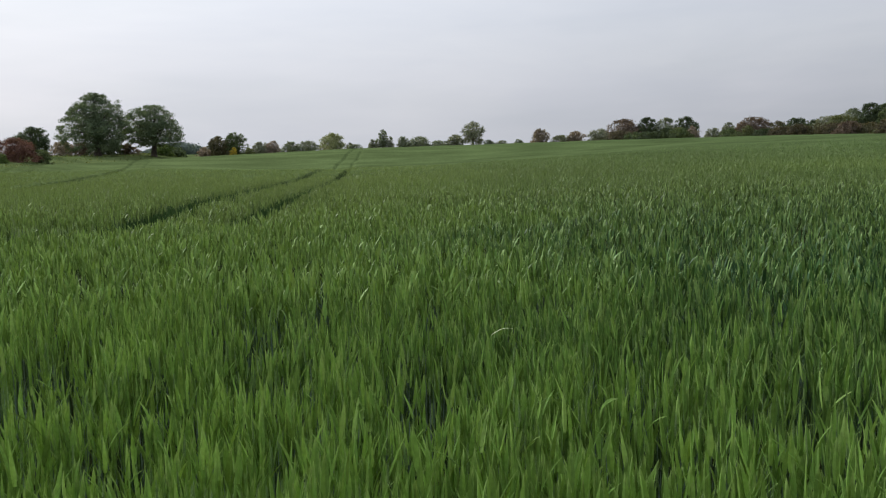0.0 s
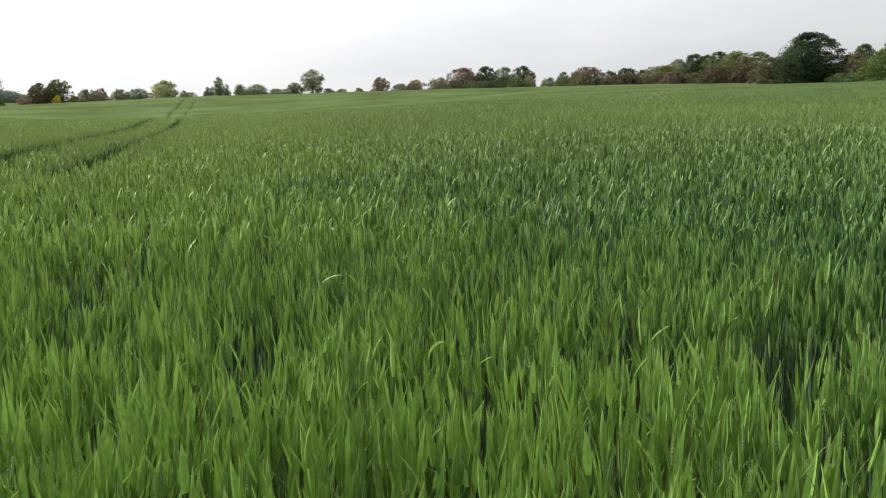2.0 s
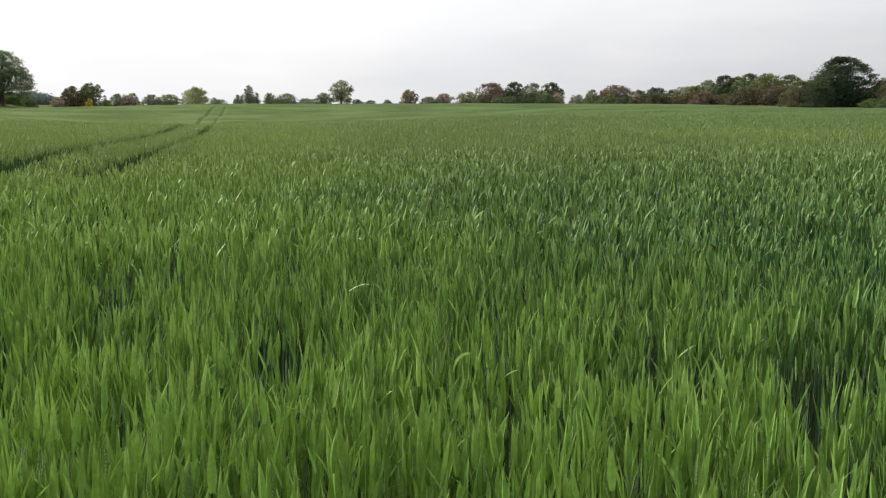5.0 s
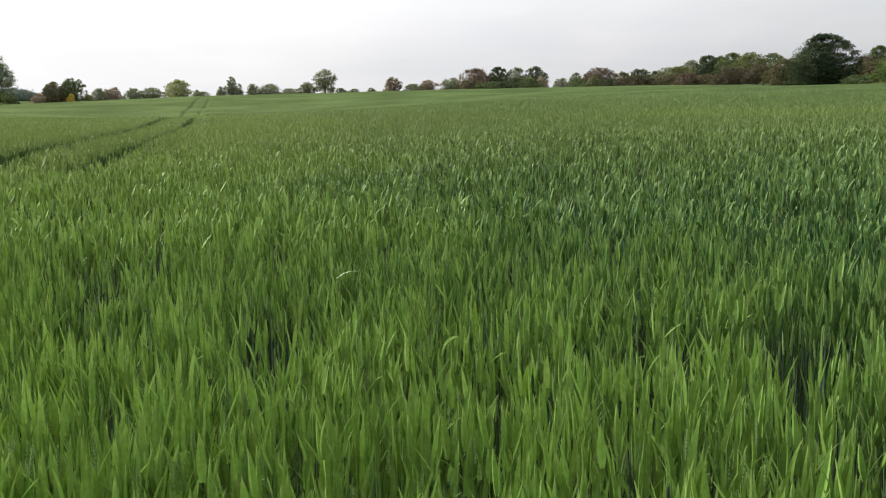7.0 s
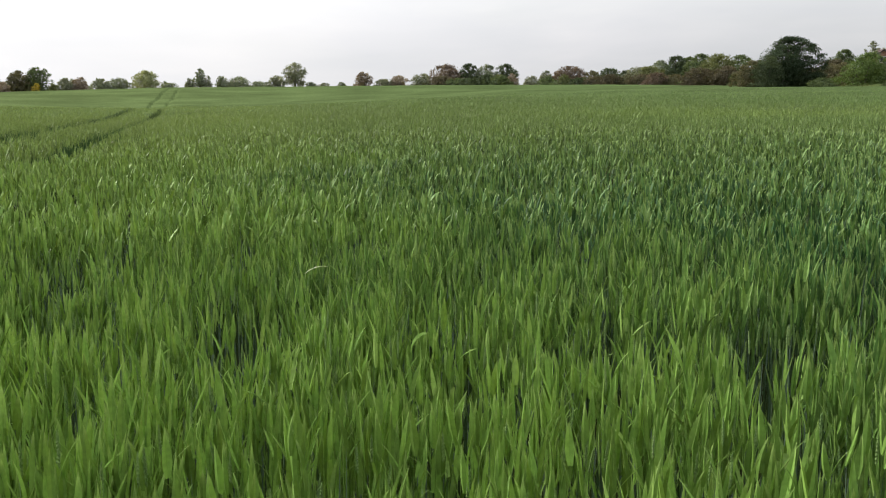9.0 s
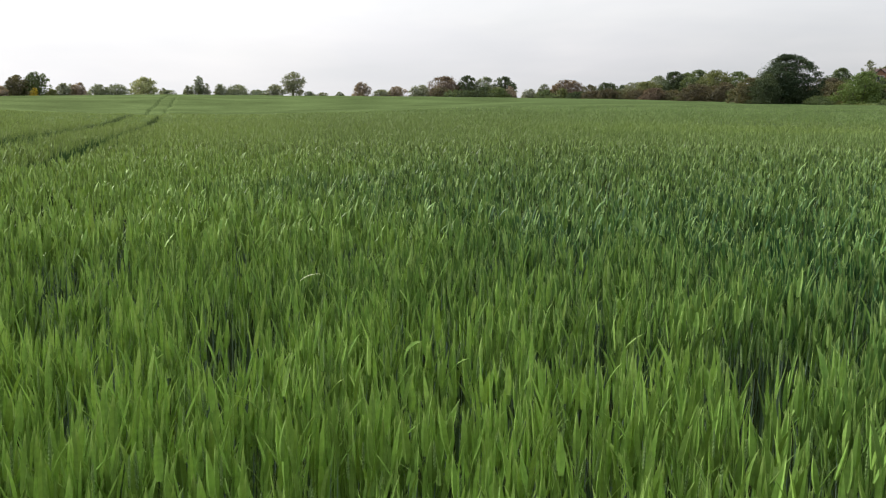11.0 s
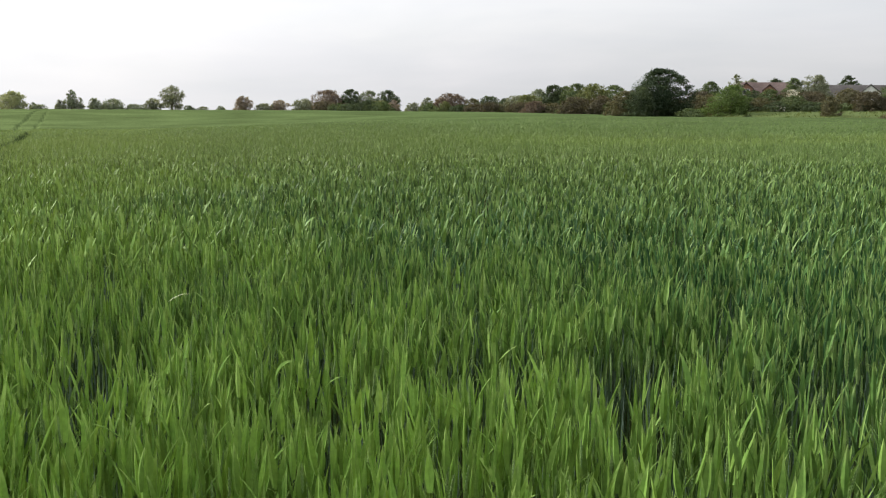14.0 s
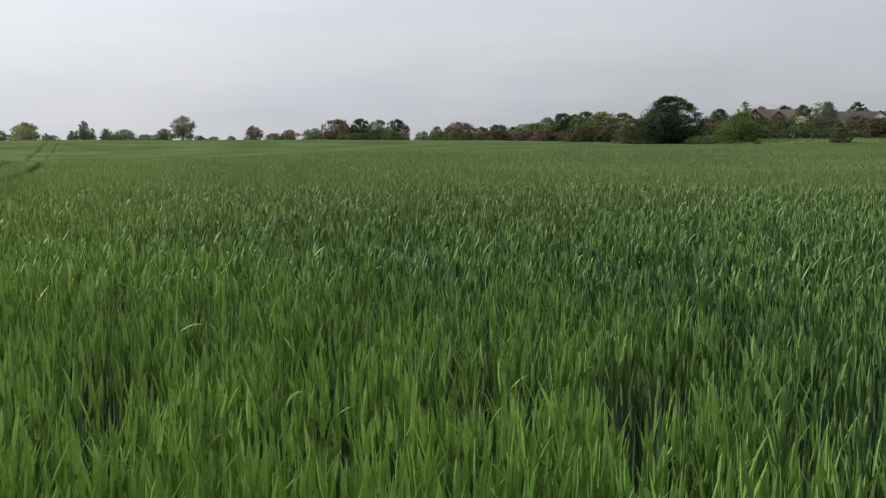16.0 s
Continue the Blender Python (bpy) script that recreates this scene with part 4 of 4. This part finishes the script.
hedge(-25.0, 138, 1.6, 1.3, DULL_RED, "bronze shrub before taller trees", 76)
hedge(-26.7, 136, 1.6, 1.45, DULL_RED, "reddish brown shrub before taller trees", 77)
hedge(-28.6, 134, 1.8, 1.75, BROWN_GREEN, "bronze-green shrub in the hedge", 78)
hedge(-21.8, 150, 1.5, 1.36, GREY_GREEN, "grey-green shrub between darker ones in the hedge", 191)
hedge(-23.1, 153, 1.6, 1.72, HAZED_GREEN, "muted green shrub rising behind the hedge", 192)
hedge(-24.6, 152, 1.6, 1.95, MID_GREEN, "green shrub between two domed trees", 193)
hedge(-27.4, 146, 1.9, 2.02, MID_GREEN, "tall green shrub behind bronze ones", 194)
# the big dark shrub that stands out into the field, and what is behind it
plant("big_bush", "large dark green spreading bush standing out into the field", "bush", -29.8, 109, 3.4, 3.02, BUSH_GREEN, shape="tree", clear=0.0, seed=80, detail=1.3, leaf=1.15, clump=0.20, flatten=0.36, peak=1.45, core=0.84, skew=0.22)
hedge(-29.0, 106, 1.7, 1.95, DARK_GREEN, "dark olive-green shrub against the big spreading bush", 181)
hedge(-31.7, 104, 1.5, 0.72, MID_GREEN, "low bramble mound at the foot of the big dark bush", 180)
hedge(-28.1, 108, 1.9, 1.72, BROWN_GREEN, "low dull bronze bush beside the big dark bush", 81)
hedge(-32.2, 128, 1.8, 1.74, DULL_RED, "brownish pink shrub beside the big dark bush", 82)
plant("hedge_tree", "rounded green tree behind the hedge", "tree", -32.75, 140, 1.5, 2.28, MID_GREEN, shape="tree", seed=83)
hedge(-33.85, 118, 2.05, 2.04, LIGHT_GREEN, "rounded fresh green bush on rough grass", 84)
hedge(-35.1, 128, 1.2, 1.77, DARK_GREEN, "dark green shrub in the hedge before the houses", 85)
hedge(-36.0, 127, 1.2, 1.84, MID_GREEN, "green shrub in the hedge before the houses", 86)
hedge(-37.0, 128, 1.3, 1.72, BROWN_GREEN, "bronze-green shrub in the hedge before the houses", 87)
plant("may_tree", "hawthorn in white blossom in the hedge", "tree", -37.15, 126, 0.75, 1.87, BLOSSOM, shape="tree", seed=88, airy=0.8, clear=0.45, detail=0.5, leaf=0.8)
hedge(-36.6, 123, 0.6, 0.95, BLOSSOM, "low shrub with a few white flowers", 89, airy=0.6)
hedge(-38.1, 127, 1.6, 1.78, DULL_RED, "brownish shrub in the hedge before the houses", 90)
hedge(-39.15, 112, 0.95, 1.46, BROWN_GREEN, "small olive-brown bush standing before the hedge", 91)
hedge(-40.0, 125, 1.6, 1.88, BROWN_GREEN, "bronze-green shrub in the hedge before the houses", 92)
hedge(-41.1, 122, 1.5, 1.78, DULL_RED, "dull red-brown shrub in the hedge", 93)
hedge(-42.3, 126, 1.6, 2.1, MID_GREEN, "green shrub at the end of the hedge", 94)
hedge(-43.2, 124, 2.0, 2.0, DARK_GREEN, "dark green shrub at the end of the hedge", 95)
hedge(-34.9, 108, 0.5, 0.42, MID_GREEN, "low green clump on the rough grass", 195)
hedge(-37.0, 107, 0.8, 0.34, LIGHT_GREEN, "low fresh green clump on the rough grass", 196)
hedge(-42.0, 103.5, 0.7, 0.5, BROWN_GREEN, "low brownish clump on the rough grass", 197)
plant("garden_tree", "slender open tree beside a brick house", "tree", -34.15, 172, 1.0, 2.66, GREY_GREEN, shape="tree", seed=96, airy=0.4)
plant("garden_tree", "small tree behind a house roof", "tree", -35.0, 205, 1.3, 2.4, GREY_GREEN, shape="tree", seed=97)
plant("garden_tree", "small dark tree behind a house roof", "tree", -36.2, 205, 1.3, 2.43, DARK_GREEN, shape="tree", seed=98)
plant("garden_tree", "tall green tree between two houses", "tree", -37.2, 165, 1.2, 2.46, MID_GREEN, shape="tree", seed=99)
plant("garden_tree", "tall grey-green tree between two houses", "tree", -38.35, 165, 1.8, 2.66, GREY_GREEN, shape="tree", seed=100, airy=0.2)
plant("garden_tree", "dark spreading tree behind a house roof", "tree", -40.0, 200, 1.4, 2.62, DARK_GREEN, shape="tree", seed=101, airy=0.3)


def build_hedge_bottom():
    """Lower growth that joins the taller shrubs along the field's right side."""
    rng = np.random.default_rng(71)
    kinds = [(MID_GREEN, "low green undergrowth at the foot of the hedge"), (BROWN_GREEN, "low bronze undergrowth at the foot of the hedge"),
             (DARK_GREEN, "low dark undergrowth at the foot of the hedge"), (DULL_RED, "low brownish undergrowth at the foot of the hedge")]
    az = -10.5
    while az > -43.5:
        if not -16.2 < az < -14.9:
            mat, words = kinds[rng.integers(4)]
            dist = float(np.interp(az, [-43, -33, -29, -20, -10], [123, 124, 131, 152, 176])) + rng.uniform(-1, 1)
            top = float(np.interp(az, [-43, -33, -28, -20, -10], [1.35, 1.35, 1.25, 0.85, 0.8])) * rng.uniform(0.8, 1.15)
            hedge(az, dist, rng.uniform(1.1, 1.6), top, mat, words, int(rng.integers(1000)))
        az -= rng.uniform(0.75, 1.05)


build_hedge_bottom()


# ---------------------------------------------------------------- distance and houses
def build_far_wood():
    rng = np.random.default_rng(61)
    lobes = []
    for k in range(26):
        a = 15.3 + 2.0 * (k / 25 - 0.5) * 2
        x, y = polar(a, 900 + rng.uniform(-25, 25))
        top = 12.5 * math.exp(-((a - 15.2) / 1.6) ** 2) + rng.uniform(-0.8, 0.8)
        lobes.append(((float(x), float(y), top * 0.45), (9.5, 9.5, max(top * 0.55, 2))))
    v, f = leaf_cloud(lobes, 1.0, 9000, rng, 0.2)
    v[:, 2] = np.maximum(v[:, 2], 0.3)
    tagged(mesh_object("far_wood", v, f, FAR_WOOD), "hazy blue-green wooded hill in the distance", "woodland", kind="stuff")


build_far_wood()

BRICK = grainy("red_brick", (0.24, 0.125, 0.09), (0.38, 0.21, 0.155), 5.0, 0.9, 0.4, 0.01, (1, 1, 3))
RENDERED = grainy("white_render", (0.62, 0.61, 0.58), (0.78, 0.77, 0.74), 2.0, 0.9, 0.2, 0.01)
TILES_BROWN = grainy("brown_roof_tiles", (0.064, 0.046, 0.041), (0.122, 0.088, 0.078), 4.0, 0.85, 0.6, 0.04, (1, 1, 3))
TILES_GREY = grainy("grey_roof_tiles", (0.040, 0.036, 0.034), (0.074, 0.067, 0.062), 4.0, 0.85, 0.6, 0.04, (1, 1, 3))
FRAME = grainy("white_window_frame", (0.7, 0.7, 0.7), (0.8, 0.8, 0.8), 3.0, 0.4, 0.05, 0.002)
PANE, pane_nodes, pane_bsdf = material("window_glass")
pane_bsdf.inputs["Base Color"].default_value = (0.02, 0.025, 0.03, 1)
pane_bsdf.inputs["Roughness"].default_value = 0.06


def box_bm(bm, x0, x1, y0, y1, z0, z1):
    vs = [bm.verts.new(p) for p in ((x0, y0, z0), (x1, y0, z0), (x1, y1, z0), (x0, y1, z0), (x0, y0, z1), (x1, y0, z1), (x1, y1, z1), (x0, y1, z1))]
    for q in ((0, 3, 2, 1), (4, 5, 6, 7), (0, 1, 5, 4), (1, 2, 6, 5), (2, 3, 7, 6), (3, 0, 4, 7)):
        bm.faces.new([vs[k] for k in q])


def prism_bm(bm, outline, along, a0, a1):
    """A solid with the outline (across, z), drawn out along x or y from a0 to a1."""
    def at(p, a):
        return (a, p[0], p[1]) if along == "x" else (p[0], a, p[1])
    lo = [bm.verts.new(at(p, a0)) for p in outline]
    hi = [bm.verts.new(at(p, a1)) for p in outline]
    bm.faces.new(lo)
    bm.faces.new(hi[::-1])
    for k in range(len(outline)):
        j = (k + 1) % len(outline)
        bm.faces.new((lo[j], lo[k], hi[k], hi[j]))
    bmesh.ops.recalc_face_normals(bm, faces=bm.faces)


def roof_outline(c0, c1, eaves, ridge, thick=0.18, over=0.3):
    mid = (c0 + c1) / 2
    fall = (ridge - eaves) / (mid - c0)
    return [(c0 - over, eaves - over * fall), (mid, ridge), (c1 + over, eaves - over * fall),
            (c1 + over, eaves - over * fall - thick), (mid, ridge - thick), (c0 - over, eaves - over * fall - thick)]


def gable_window(parent, x, y, z, w, h):
    bm = bmesh.new()
    t = 0.07
    box_bm(bm, x - w / 2, x + w / 2, y - 0.06, y - 0.003, z, z + t)
    box_bm(bm, x - w / 2, x + w / 2, y - 0.06, y - 0.003, z + h - t, z + h)
    for q in (x - w / 2, x - t / 2, x + w / 2 - t):
        box_bm(bm, q, q + t, y - 0.055, y - 0.003, z + t + 0.001, z + h - t - 0.001)
    win = part("window", bm, FRAME, parent, "white framed window")
    for x0, x1 in ((x - w / 2 + t, x - t / 2), (x + t / 2, x + w / 2 - t)):
        bm = bmesh.new()
        box_bm(bm, x0 + 0.002, x1 - 0.002, y - 0.03, y - 0.004, z + t + 0.002, z + h - t - 0.002)
        part("pane", bm, PANE, win)


def house(label, az, dist, wide, eaves, ridge, wall_mat, roof_mat, gables, turn=0.0, end_mat=None, chimney=True):
    """A two-storey house with its long side to the field, front gables as (offset, width, top), and a chimney. Heights above the eye's level ground."""
    x, y = polar(az, dist)
    foot = float(ground_z(np.array(x), np.array(y)))
    thing = tagged(new("house"), label, "house", "houses behind the hedge")
    thing.matrix_world = pose(float(x), float(y), foot, 0, 0, az + turn)
    e, g, deep = eaves - foot, ridge - foot, 8.0
    bm = bmesh.new()
    box_bm(bm, -wide / 2, wide / 2, 0, deep, -0.2, e)
    part("wall", bm, wall_mat, thing)
    bm = bmesh.new()
    prism_bm(bm, roof_outline(0, deep, e, g), "x", -wide / 2 - 0.25, wide / 2 + 0.25)
    part("roof", bm, roof_mat, thing)
    for s in (-1, 1):
        bm = bmesh.new()
        a = s * (wide / 2 - 0.24)
        prism_bm(bm, [(0.05, e), (deep - 0.05, e), (deep / 2, g - 0.25)], "x", min(a, a + s * 0.22), max(a, a + s * 0.22))
        part("gable_end", bm, end_mat or wall_mat, thing)
    for off, w, top in gables:
        t = top - foot
        bm = bmesh.new()
        prism_bm(bm, [(off - w / 2, -0.2), (off + w / 2, -0.2), (off + w / 2, t - w * 0.45), (off, t - 0.15), (off - w / 2, t - w * 0.45)], "y", -0.9, 2.6)
        front = part("front_gable", bm, wall_mat, thing)
        bm = bmesh.new()
        prism_bm(bm, roof_outline(off - w / 2, off + w / 2, t - w * 0.45 + 0.1, t + 0.1, 0.12, 0.2), "y", -1.15, 3.4)
        part("gable_roof", bm, roof_mat, thing)
        gable_window(front, off, -0.9, t - w * 0.45 - 1.1, w * 0.55, 1.0)
        gable_window(front, off, -0.9, 0.9, w * 0.6, 1.2)
    for q in (-0.32, 0.05, 0.36):
        gable_window(thing, wide * q, 0, 0.9, 1.3, 1.2)
    if not chimney:
        return thing
    bm = bmesh.new()
    box_bm(bm, -wide / 2 + 0.9, -wide / 2 + 1.6, deep / 2 - 0.35, deep / 2 + 0.35, g - 0.9, g + 0.55)
    box_bm(bm, -wide / 2 + 0.85, -wide / 2 + 1.65, deep / 2 - 0.4, deep / 2 + 0.4, g + 0.552, g + 0.68)
    stack = part("chimney", bm, wall_mat, thing)
    for q in (1.08, 1.42):
        tv, tf = tube([Vector((-wide / 2 + q, deep / 2, g + 0.68)), Vector((-wide / 2 + q, deep / 2, g + 0.98))], [0.12, 0.09], 8)
        mesh_object("chimney_pot", tv, tf, BRICK, stack)
    return thing


house("red brick house with brown tiled roof and two front gables", -35.65, 175, 8.6, 5.5, 8.35, BRICK, TILES_BROWN, [(-2.9, 2.1, 8.1), (0.9, 2.0, 7.8)], chimney=False)
house("grey roofed house with white gable end behind the hedge", -40.6, 188, 11.5, 6.0, 8.4, RENDERED, TILES_GREY, [(1.6, 3.4, 8.3)], 4, chimney=False)
